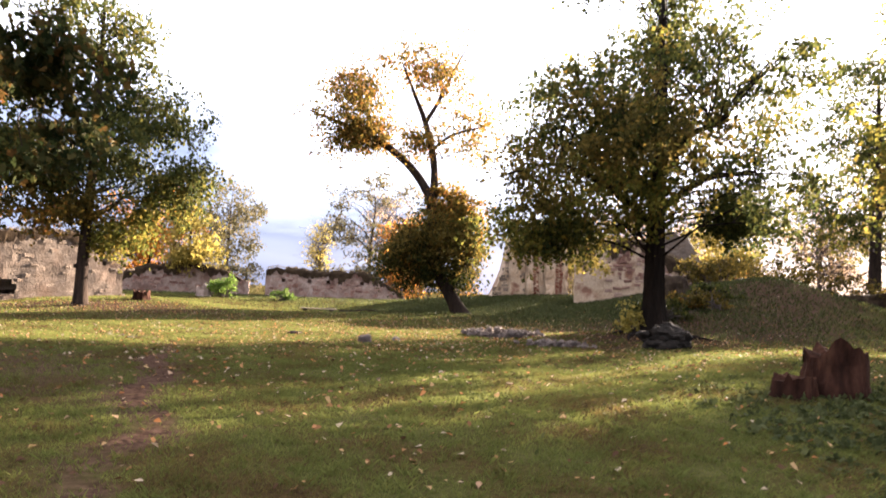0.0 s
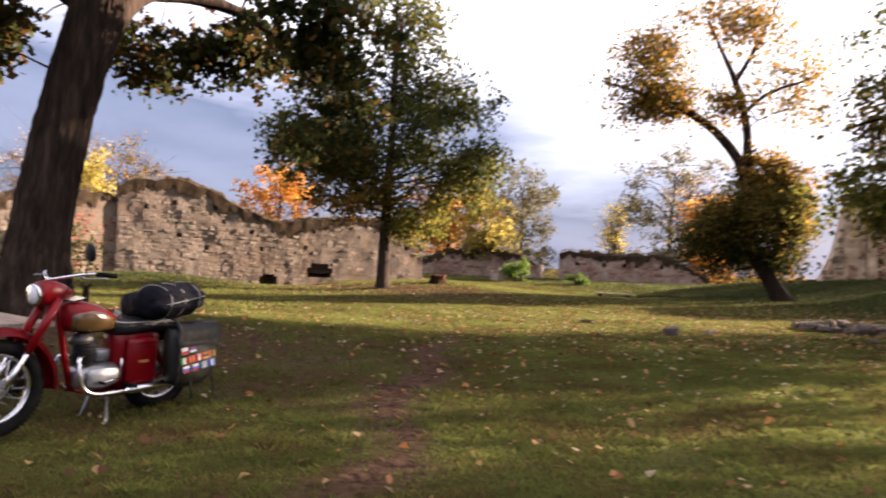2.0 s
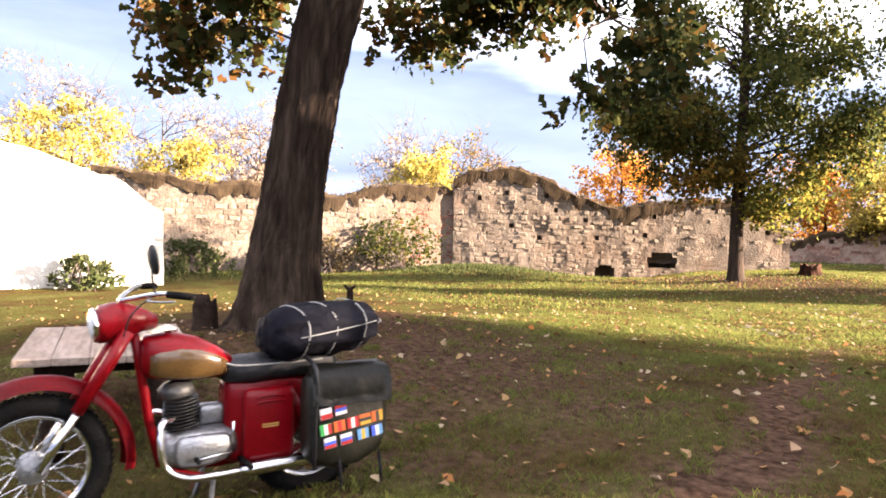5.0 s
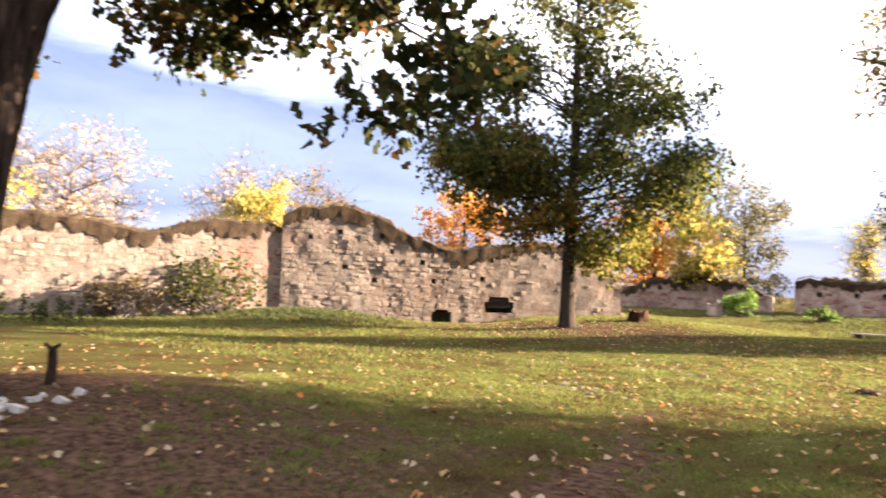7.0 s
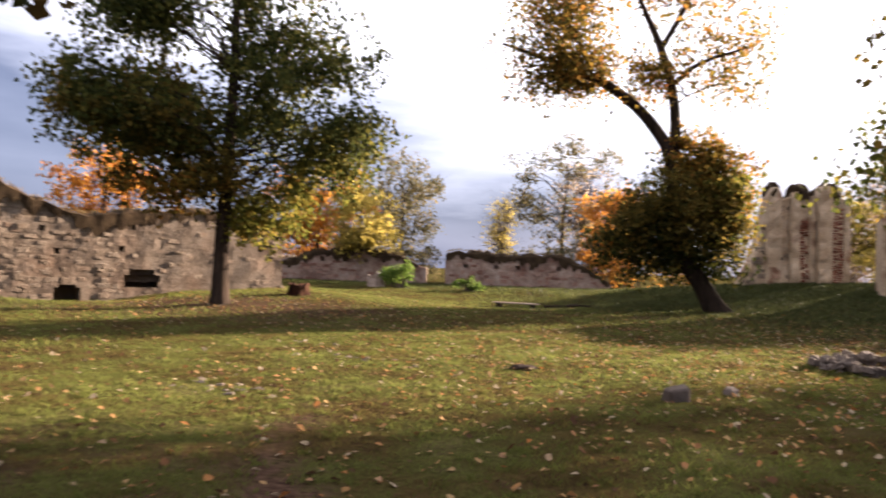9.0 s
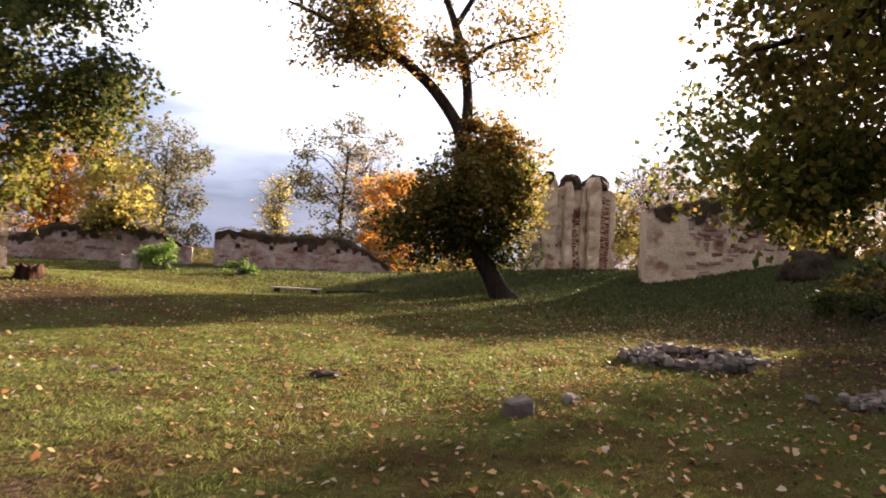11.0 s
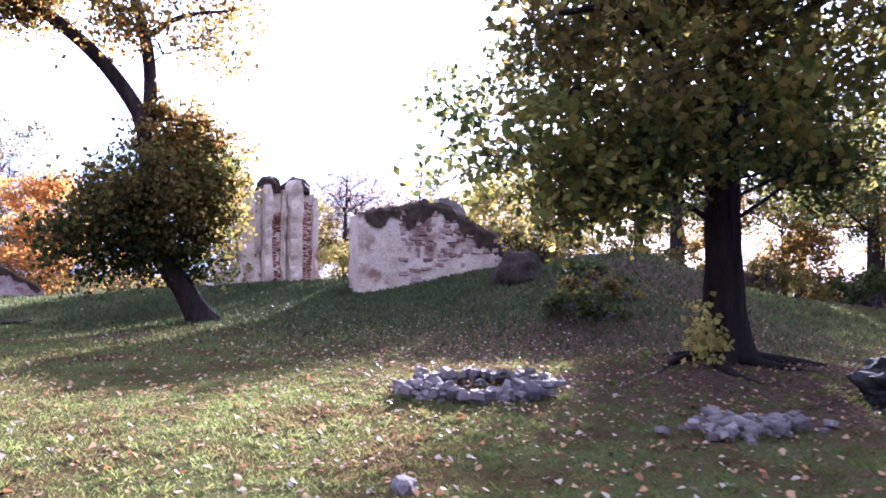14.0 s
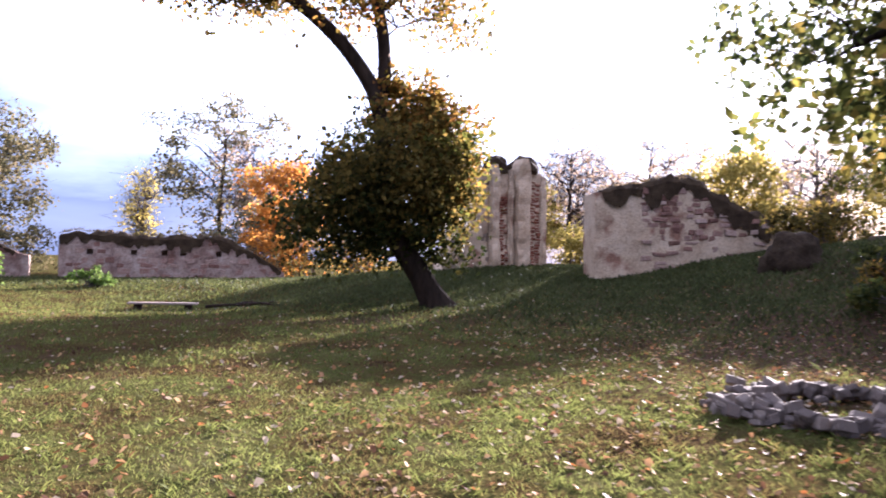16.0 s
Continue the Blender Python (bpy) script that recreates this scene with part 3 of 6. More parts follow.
def leaf_cloud(rng, centres, per, spread, size, lobed=False, flat=0.7, droop=0.3):
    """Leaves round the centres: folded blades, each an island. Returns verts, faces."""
    C = np.repeat(np.array(centres, float), per, axis=0)
    n = len(C)
    k = len(C) // per
    sprays = rng.normal(0, 1, (k, 8, 3)) * np.array([1, 1, flat * 0.8])
    sprays /= np.linalg.norm(sprays, axis=2, keepdims=True)
    axis = sprays[np.repeat(np.arange(k), per), rng.randint(0, 8, n)]
    u = rng.uniform(0.1, 1, (n, 1)) ** 0.8
    P = C + axis * u * spread * 2.1 + rng.normal(0, 0.24, (n, 3)) * spread
    P[:, 2] -= (u[:, 0] ** 2) * spread * (0.25 + 0.6 * droop)
    d = rng.normal(0, 1, (n, 3))
    d[:, 2] -= droop
    d /= np.linalg.norm(d, axis=1, keepdims=True)
    u = rng.normal(0, 1, (n, 3))
    s = np.cross(d, u)
    s /= np.linalg.norm(s, axis=1, keepdims=True) + 1e-9
    m = np.cross(s, d)
    L = size * rng.uniform(0.6, 1.35, (n, 1))
    W = L * rng.uniform(0.30, 0.46, (n, 1))
    fold = L * rng.uniform(-0.05, 0.2, (n, 1))
    if not lobed:
        V = np.stack([P, P + d * L * 0.5 + s * W + m * fold, P + d * L, P + d * L * 0.5 - s * W + m * fold], 1).reshape(-1, 3)
        b = np.arange(n) * 4
        F = np.concatenate([np.stack([b, b + 1, b + 2], 1), np.stack([b, b + 2, b + 3], 1)])
    else:
        V = np.stack([P, P + d * L * 0.28 + s * W * 0.75 + m * fold, P + d * L * 0.48 + s * W * 0.45, P + d * L * 0.72 + s * W * 1.15 + m * fold,
                      P + d * L, P + d * L * 0.7 - s * W * 1.1 + m * fold, P + d * L * 0.5 - s * W * 0.45, P + d * L * 0.25 - s * W * 0.8 + m * fold], 1).reshape(-1, 3)
        b = np.arange(n) * 8
        F = np.concatenate([np.stack([b, b + 1, b + 2, b + 6, b + 7], 1), np.stack([b + 2, b + 3, b + 4, b + 5, b + 6], 1)])
    return V, F


def quick_mesh(name, V, F, mat, parent, label="", smooth=False):
    me = bpy.data.meshes.new(name)
    V, F = np.asarray(V, np.float32), np.asarray(F, np.int32)
    k = F.shape[1]
    me.vertices.add(len(V)); me.vertices.foreach_set("co", V.ravel())
    me.loops.add(F.size); me.loops.foreach_set("vertex_index", F.ravel())
    me.polygons.add(len(F)); me.polygons.foreach_set("loop_start", np.arange(0, F.size, k, dtype=np.int32))
    me.update(calc_edges=True)
    me.materials.append(mat)
    if smooth:
        me.polygons.foreach_set("use_smooth", np.ones(len(F), bool))
    ob = new(name, me)
    ob.parent = parent
    if label:
        ob["label"] = label
    return ob


def clumps_in(rng, shape, n, shell=0.35, gaps=0.1, gap_scale=0.45):
    """n points in an ellipsoid (cx, cy, cz, rx, ry, rz), thinned by noise so that gaps stay open."""
    out = []
    c, r = np.array(shape[:3]), np.array(shape[3:6])
    tries = 0
    while len(out) < n and tries < n * 30:
        tries += 1
        v = rng.normal(0, 1, 3)
        v /= np.linalg.norm(v)
        q = c + v * r * (shell + (1 - shell) * rng.uniform(0, 1) ** 0.6)
        if noise.noise(Vector(q) * gap_scale) < gaps - 0.25:
            continue
        out.append(q)
    return out


def tree(name, label, x, y, trunk, limbs, crowns, leaf_mat, bark, seed, size=0.16, per=90, spread=0.42, flare=0.25, sides=12, lobed=False,
         twig_r=0.035, shell=0.35, gaps=0.1, extra=(), category="tree", droop=0.3, group="", twigs=0, rise=0.45, hang=1.2, gap_scale=0.45, ridge=0.0):
    """trunk, limbs: rows (dx, dy, height, radius) from the foot; crowns: ellipsoids (dx, dy, h, rx, ry, rz, clumps)."""
    rng = np.random.RandomState(seed)
    z0 = gz(x, y)
    root = thing(name, pose(x, y, z0), label, category, group)
    V, F = [], []
    t0 = [(trunk[0][0], trunk[0][1], trunk[0][2] - 0.15, trunk[0][3])] + list(trunk[1:])
    line = trunk_tube(V, F, t0, (22 if ridge else 4) * len(trunk), sides, flare, seed=seed, ridge=ridge)
    mesh_ob("trunk", V, F, bark, root, smooth=not ridge)
    skeleton = [q for q in line]
    for lb in limbs:
        V, F = [], []
        ln = trunk_tube(V, F, lb, 4 * len(lb), 8, 0, 0.10, seed)
        mesh_ob("limb", V, F, bark, root, smooth=True)
        skeleton += [q for q in ln]
    S = np.array(skeleton)
    centres = []
    for c in crowns:
        centres += clumps_in(rng, c, int(c[6]), shell, gaps, gap_scale)
    V, F = [], []
    reach = []
    for i, q in enumerate(centres):
        q = np.array(q)
        first = i % 4 == 0
        B = S if first or not reach else np.array(reach)
        low = np.array([0, 0, rise * min(2.5, np.min(np.linalg.norm(B[:, :2] - q[:2], axis=1)))])
        dist = np.linalg.norm(B[:, :3] - (q - low), axis=1) + hang * np.maximum(0, B[:, 2] - q[2] + 0.25)
        k = int(np.argmin(dist))
        a = B[k, :3]
        span = np.linalg.norm(q - a)
        if not first and span > 2.2:
            continue
        mid = (a + q) / 2 + rng.normal(0, 0.09, 3) * span + np.array([0, 0, 0.12 * span])
        r = min(twig_r * (0.6 + 0.25 * span), B[k, 3] * 0.8)
        bend = smooth_line([(*a, r), (*mid, r * 0.6), (*q, r * 0.22)], 5)
        bend = [np.concatenate([w[:3] + (rng.normal(0, 0.03, 3) * span if 0 < j < 5 else 0), w[3:]]) for j, w in enumerate(bend)]
        tube(V, F, [w[:3] for w in bend], [max(w[3], 0.004) for w in bend], 5, False)
        if first:
            reach += [w for w in bend[1:]]
        for _ in range(twigs):
            e = q + rng.normal(0, 1, 3) * spread * 1.5 + np.array([0, 0, spread * 0.6])
            tube(V, F, [mid * 0.35 + q * 0.65, e], [r * 0.4, r * 0.12], 4, False)
    if V:
        ob = mesh_ob("branchwork", V, F, bark, root)
        ob["kind"] = "stuff"
    if per:
        LV, LF = leaf_cloud(rng, centres, per, spread, size, lobed, droop=droop)
        ob = quick_mesh("crown", LV, LF, leaf_mat, root)
        ob["kind"] = "stuff"
    for mat2, crs, per2, size2, spread2 in extra:
        cs = []
        for c in crs:
            cs += clumps_in(rng, c, int(c[6]), 0.3, 0.2, 1.5)
        LV, LF = leaf_cloud(rng, cs, per2, spread2, size2, False)
        ob = quick_mesh("foliage", LV, LF, mat2, root)
        ob["kind"] = "stuff"
    return root


tree("oak_tree", "large oak with furrowed grey-brown trunk and drooping leaves", -8.95, 8.88,
     [(0.04, -0.19, 0, 0.41), (0.05, -0.12, 0.8, 0.375), (0.14, 0.02, 2.0, 0.345), (0.24, 0.17, 3.1, 0.335), (0.36, 0.36, 4.0, 0.35), (0.38, 0.42, 5.2, 0.30), (0.5, 0.5, 8.0, 0.18), (0.6, 0.4, 11.0, 0.06)],
     [[(0.36, 0.42, 3.9, 0.22), (0.2, 1.5, 4.8, 0.15), (0.9, 2.9, 4.8, 0.08), (1.9, 3.3, 3.8, 0.03)],
      [(0.36, 0.42, 4.2, 0.20), (1.8, 0.6, 5.4, 0.14), (3.6, 1.2, 5.9, 0.08), (5.0, 1.8, 5.4, 0.03)],
      [(0.36, 0.42, 4.1, 0.20), (-1.2, -0.5, 5.2, 0.14), (-3.0, -1.6, 5.6, 0.08), (-4.6, -2.2, 4.9, 0.03)],
      [(0.40, 0.5, 5.0, 0.2), (0.6, -1.5, 6.0, 0.13), (0.9, -3.4, 6.0, 0.07), (1.0, -4.8, 5.0, 0.03)],
      [(0.40, 0.5, 4.6, 0.2), (-1.8, 2.0, 5.6, 0.13), (-3.6, 4.0, 5.2, 0.06)]],
     [(0.2, 0.4, 8.0, 5.4, 5.2, 3.0, 165), (1.9, 2.9, 3.2, 1.8, 1.2, 0.8, 9), (0.1, 1.7, 3.1, 0.6, 0.5, 0.5, 5), (-1.6, -0.6, 3.4, 1.2, 0.8, 0.4, 6), (-2.2, 0.5, 4.1, 2.0, 1.8, 0.4, 16), (2.4, 2.9, 4.4, 1.5, 1.3, 0.6, 15), (-0.4, 3.0, 4.4, 2.2, 1.2, 0.45, 16), (0.2, -1.6, 4.5, 2.4, 1.2, 0.35, 12), (0.6, 1.7, 4.35, 1.1, 1.5, 0.35, 8), (1.1, 3.4, 4.5, 1.2, 1.4, 0.4, 6), (-0.5, -1.6, 4.3, 1.2, 1.1, 0.35, 5)],
     L_OAK, M_BARK, 11, size=0.15, per=74, spread=0.26, flare=0.30, sides=72, lobed=True, twig_r=0.02, gaps=0.3, rise=0.0, hang=0.0, ridge=0.09)

tree("maple_tree", "dense dark green tree with drooping boughs beside the ruin wall", -13.8, 27.9,
     [(0, 0, 0, 0.24), (0, 0, 2.0, 0.21), (0.1, 0.1, 6.0, 0.16), (0.1, 0.1, 11.0, 0.07), (0.1, 0.1, 13.9, 0.02)], [],
     [(-1.9, -1.5, 5.9, 2.3, 2.2, 1.7, 60), (2.0, 1.6, 5.3, 2.1, 2.1, 1.1, 42), (1.6, 1.3, 8.0, 2.3, 2.2, 1.5, 50), (-1.2, -1.0, 8.8, 2.0, 2.0, 1.6, 44), (0.1, 0, 11.4, 2.2, 2.1, 2.4, 52), (0.2, 0.2, 6.6, 2.0, 2.0, 2.2, 30)],
     L_GREEN, M_BARK2, 21, size=0.15, per=110, spread=0.50, flare=0.12, twig_r=0.03, gaps=0.36, droop=0.9,
     extra=((L_OLIVE, ((-2.0, -1.6, 5.2, 2.2, 2.0, 1.6, 44), (-0.7, -0.6, 3.9, 1.9, 1.7, 0.8, 26)), 120, 0.15, 0.4),
            (L_YGREEN, ((1.2, 0.9, 3.0, 1.3, 1.3, 1.3, 30), (2.2, 1.7, 4.4, 1.6, 1.6, 0.9, 20), (0.2, 0.1, 2.6, 0.8, 0.8, 0.8, 8)), 90, 0.14, 0.36),
            (L_MIX, ((-0.9, -0.8, 3.2, 1.5, 1.4, 0.6, 12),), 80, 0.14, 0.36)))

tree("leaning_tree", "leaning old tree with ivy-clad trunk and sparse autumn crown", 1.06, 35.3,
     [(0, 0, 0, 0.34), (-0.6, 0, 0.9, 0.30), (-1.2, 0.1, 1.9, 0.28), (-1.55, 0.2, 3.6, 0.26), (-1.7, 0.2, 5.2, 0.25), (-2.05, 0.25, 6.1, 0.22), (-2.85, 0.3, 7.15, 0.20), (-3.8, 0.3, 7.95, 0.18), (-4.9, 0.3, 8.6, 0.15), (-6.2, 0.2, 9.1, 0.10), (-7.9, 0, 9.7, 0.04)],
     [[(-1.72, 0.2, 5.0, 0.21), (-1.62, 0.2, 6.6, 0.19), (-1.8, 0.2, 8.0, 0.17), (-2.2, 0.2, 9.4, 0.14), (-2.8, 0.2, 10.8, 0.09), (-3.4, 0.2, 12.2, 0.04)],
      [(-2.2, 0.2, 9.3, 0.11), (-1.5, 0.2, 10.6, 0.09), (-0.9, 0.3, 12.0, 0.05), (-0.2, 0.3, 13.4, 0.02)],
      [(-1.8, 0.2, 8.0, 0.10), (-0.8, 0.2, 8.8, 0.07), (0.8, 0.2, 9.3, 0.03)],
      [(-4.6, 0.3, 8.7, 0.08), (-5.2, 0.3, 9.9, 0.06), (-6.2, 0.3, 11.0, 0.03)]],
     [(-6.4, 0.1, 9.9, 2.3, 1.5, 1.9, 34), (-3.4, 0.2, 11.6, 2.4, 1.6, 1.7, 34), (-0.2, 0.2, 9.2, 1.9, 1.4, 1.5, 26), (-4.4, 0, 8.2, 1.8, 1.2, 0.9, 14), (-1.2, 0.2, 12.4, 1.4, 1.2, 1.4, 12), (-5.0, 0.2, 10.6, 3.0, 1.8, 1.5, 30), (-3.6, 0.2, 8.4, 1.6, 1.2, 0.7, 16), (-5.4, 0.2, 8.2, 1.4, 1.0, 0.6, 12)],
     L_MIX, M_BARK2, 31, size=0.15, per=84, spread=0.62, flare=0.18, twig_r=0.024, gaps=0.25, twigs=2,
     extra=((L_IVY, ((-2.5, 0.1, 2.5, 1.35, 1.3, 1.1, 46), (-1.9, 0.1, 4.2, 1.1, 1.1, 1.2, 26), (-1.0, 0.1, 2.2, 1.0, 1.0, 0.7, 20), (-3.6, 0.0, 2.3, 0.6, 0.6, 0.4, 7), (-0.2, 0.0, 1.7, 0.7, 0.6, 0.4, 6)), 85, 0.15, 0.46),
            (L_OLIVE, ((-0.5, -0.4, 3.4, 1.0, 1.1, 1.3, 30), (-1.9, -0.8, 3.6, 1.5, 0.8, 1.3, 34), (-2.9, -0.3, 3.0, 0.9, 0.9, 1.0, 14)), 80, 0.15, 0.5),
            (L_YGREEN, ((0.0, -0.3, 3.6, 0.8, 1.0, 1.4, 34),), 80, 0.15, 0.5),
            (L_MIX, ((-0.9, 0.1, 5.5, 0.9, 0.8, 1.0, 30), (-0.1, -0.2, 4.7, 1.0, 0.9, 0.9, 22), (0.4, -0.2, 3.2, 0.7, 0.8, 0.8, 10), (-5.0, 0.2, 8.6, 1.0, 0.8, 0.5, 10)), 130, 0.14, 0.34)))

tree("broad_tree", "broad spreading tree with dense yellowing foliage on a root mound", 6.35, 21.7,
     [(0, 0, 0, 0.35), (0, 0, 1.0, 0.31), (0.02, 0.05, 3.0, 0.27), (0.1, 0.1, 6.0, 0.22), (0.1, 0.1, 10.0, 0.12), (0.1, 0.1, 13.5, 0.03)],
     [[(0, 0, 3.2, 0.14), (-1.6, -0.5, 4.3, 0.10), (-3.2, -1.0, 4.8, 0.06), (-4.6, -1.4, 4.4, 0.03)],
      [(0, 0, 3.6, 0.13), (1.6, 0.6, 4.8, 0.09), (3.4, 1.0, 5.2, 0.05)],
      [(0, 0, 4.0, 0.13), (-0.6, 1.6, 5.0, 0.09), (-1.4, 3.4, 4.6, 0.05)],
      [(0, 0, 4.4, 0.13), (0.4, -1.6, 5.6, 0.09), (0.6, -3.2, 5.6, 0.05)]],
     [(0, 0, 4.9, 5.0, 4.8, 1.4, 92), (0, 0, 7.4, 4.8, 4.5, 2.2, 95), (0.1, 0.1, 10.8, 3.4, 3.4, 2.6, 90), (-1.4, 1.6, 3.2, 1.4, 1.3, 0.6, 14), (-3.9, -0.5, 3.2, 1.6, 1.5, 0.8, 24), (2.6, -1.4, 3.4, 1.8, 1.6, 0.7, 16), (3.2, 1.4, 3.3, 1.8, 1.6, 0.7, 12)],
     L_GREEN, M_BARK4, 41, size=0.13, per=115, spread=0.40, flare=0.34, sides=56, twig_r=0.028, gaps=0.47, gap_scale=0.38, ridge=0.07, droop=0.6,
     extra=((L_YGREEN, ((-1.5, -1, 4.2, 3.4, 3.2, 1.6, 56), (0.5, 0, 6.8, 4, 4, 2.2, 60), (-1.8, 1.6, 2.9, 1.2, 1.1, 0.5, 10), (-4.0, -0.6, 2.9, 1.5, 1.4, 0.7, 16)), 90, 0.13, 0.38),
            (L_OLIVE, ((-3.2, -1.0, 4.4, 2.0, 2.2, 1.3, 28), (-1.0, -2.6, 5.4, 2.6, 2.0, 1.6, 32)), 110, 0.13, 0.38),
            (L_YELLOW, ((-0.75, -0.2, 0.55, 0.25, 0.25, 0.42, 8), (-1.7, 1.9, 2.05, 0.7, 0.6, 0.3, 9)), 34, 0.12, 0.18)))

# the last two are added, mostly out of view, to shade the near grass
for i, (tx, ty, h, r) in enumerate(((21.9, 36.7, 14, 4.6), (31.0, 33.0, 14, 5.0), (27.0, 26.0, 14, 4.6), (28.0, 45.0, 13, 4.5), (36.0, 40.0, 14, 5.0), (15.2, 19.6, 13, 4.2), (11.6, 9.4, 12, 3.9))):
    tree("park_tree", "tall park tree with yellow-green backlit autumn foliage", tx, ty,
         [(0, 0, 0, 0.34), (0, 0, 3, 0.28), (0.2, 0.1, 7, 0.2), (0.2, 0.1, h - 1, 0.04)], [],
         [(0, 0, h * 0.5, r, r, h * 0.28, 90 if i else 48), (0, 0, h * 0.76, r * 0.75, r * 0.75, h * 0.22, 50 if i else 58)],
         L_YGREEN if i % 2 else L_GREEN, M_BARK2, 50 + i, size=0.17, per=110, spread=0.5, flare=0.2, twig_r=0.035, gaps=0.22, group="park trees along the bank")

# trees behind the walls
FAR = (
    ("orange", -29.5, 42.5, 7.6, 2.6, L_ORANGE), ("yellow", -35.0, 31.5, 7.2, 2.0, L_YELLOW), ("faded", -38.5, 32.5, 9.5, 3.2, L_PALE),
    ("yellow", -43.0, 14.0, 9.0, 3.4, L_YELLOW), ("yellow", -41.0, 19.0, 7.6, 2.6, L_YELLOW), ("faded", -47.0, 20.0, 12.0, 4.2, L_PALE), ("faded", -46.0, 27.0, 12.0, 4.0, L_PALE), ("faded", -42.0, 24.0, 10.5, 3.6, L_PALE), ("faded", -50.0, 14.0, 13.0, 4.4, L_PALE), ("faded", -36.5, 36.0, 9.0, 3.0, L_MIX),
    ("orange", -21.0, 52.0, 8.6, 3.2, L_ORANGE), ("yellow", -17.6, 50.5, 6.4, 2.2, L_YELLOW), ("grey", -17.2, 58.0, 10.2, 3.3, L_GREY),
    ("faded", -11.8, 70.0, 8.0, 1.1, L_YELLOW), ("grey", -6.2, 62.0, 12.2, 4.2, L_GREY), ("orange", -2.6, 58.0, 7.0, 2.6, L_ORANGE), ("faded", -4.4, 64.0, 10.0, 3.0, L_PALE),
    ("yellow", 11.0, 56.0, 6.2, 2.6, L_YELLOW), ("faded", 15.5, 58.0, 9.0, 3.4, L_PALE), ("faded", 20.0, 52.0, 9.0, 3.2, L_PALE), ("yellow", 17.5, 45.0, 6.6, 2.0, L_YELLOW), ("faded", 26.0, 50.0, 10.0, 3.6, L_PALE),
    ("grey", 34.0, 47.0, 10.0, 4.0, L_MIX), ("grey", 41.0, 38.0, 11.0, 4.2, L_MIX), ("grey", 33.0, 39.0, 6.5, 3.0, L_MIX), ("grey", 42.0, 29.0, 10.0, 4.2, L_MIX), ("yellow", 38.0, 33.0, 5.0, 2.6, L_MIX), ("faded", 30.0, 56.0, 10.0, 4.0, L_PALE), ("bare", 12.2, 52.0, 9.2, 2.4, L_PALE), ("bare", 17.6, 53.0, 10.2, 3.0, L_PALE), ("bare", 14.6, 55.0, 8.6, 2.4, L_PALE),
)
FAR_LABEL = {"orange": "orange autumn tree beyond the ruin wall", "yellow": "bright yellow autumn tree beyond the ruin wall",
             "faded": "nearly bare tree with few faded leaves", "grey": "grey-green thinning tree beyond the far wall", "bare": "bare leafless tree with dark thin branches"}
for i, (kind_of, tx, ty, h, r, lm) in enumerate(FAR):
    bare = kind_of == "faded"
    tree("autumn_tree", FAR_LABEL[kind_of], tx, ty,
         [(0, 0, 0, 0.16), (0, 0, h * 0.35, 0.12), (0.1 + 0.15 * math.sin(i), 0.1, h * 0.62, 0.06), (0.1, 0, h * 0.76, 0.015)], [],
         [(0, 0, h * 0.60, r, r, h * 0.34, 62 if kind_of == "grey" else 85 if kind_of == "bare" else 44 if not bare else 70), (0, 0, h * 0.36, r * 0.8, r * 0.8, h * 0.16, 16)],
         lm, M_BARK3 if bare else M_BARK2, 80 + i, size=0.19, per=16 if bare else 5 if kind_of == "bare" else (75 if kind_of == "grey" else 120), spread=0.5, flare=0.08, sides=8, twig_r=0.045 if bare else 0.03, gaps=0.12, twigs=14 if bare else 7 if kind_of == "bare" else 3, group="trees beyond the walls")

# roots of the broad tree, spread over its mound
for k, (w, ln) in enumerate(((0.3, 1.5), (1.2, 1.1), (2.6, 1.3), (3.5, 1.6), (4.4, 1.2), (5.4, 1.9))):
    pts = []
    for j in range(6):
        rr = 0.25 + ln * j / 5
        x, y = 6.35 + rr * math.cos(w + 0.12 * j), 21.7 + rr * math.sin(w + 0.12 * j)
        pts.append((x - 6.35, y - 21.7, gz(x, y) - gz(6.35, 21.7) + 0.07 - 0.02 * j, 0.13 - 0.02 * j))
    V, F = [], []
    trunk_tube(V, F, pts, 10, 8, 0, 0.15, k)
    mesh_ob("root", V, F, M_BARK4, bpy.data.objects["broad_tree"], smooth=True)

# ---- shaping helpers ----
def bm_box(bm, size, m, bevel=0.0):
    r = bmesh.ops.create_cube(bm, size=1.0, matrix=m @ Matrix.Diagonal((*size, 1)))
    if bevel:
        es = list({e for v in r["verts"] for e in v.link_edges})
        bmesh.ops.bevel(bm, geom=es, offset=bevel, segments=2, affect="EDGES", profile=0.6)


def bm_lathe(bm, profile, m, segs=20):
    """profile: (radius, height) rows turned about the local z."""
    rings = []
    for r, h in profile:
        rings.append([bm.verts.new(m @ Vector((r * math.cos(2 * math.pi * i / segs), r * math.sin(2 * math.pi * i / segs), h))) for i in range(segs)])
    for a, b in zip(rings, rings[1:]):
        for i in range(segs):
            j = (i + 1) % segs
            bm.faces.new((a[i], a[j], b[j], b[i]))
    for ring in (rings[0], rings[-1]):
        bm.faces.new(ring)


def bm_tube(bm, pts, r, sides=10):
    rr = r if isinstance(r, (list, tuple)) else [r] * len(pts)
    V, F = [], []
    tube(V, F, pts, rr, sides)
    vs = [bm.verts.new(v) for v in V]
    for f in F:
        bm.faces.new([vs[i] for i in f])


def curve_pts(pts, n):
    return [Vector(q[:3]) for q in smooth_line([(*p, 0) for p in pts], n)]


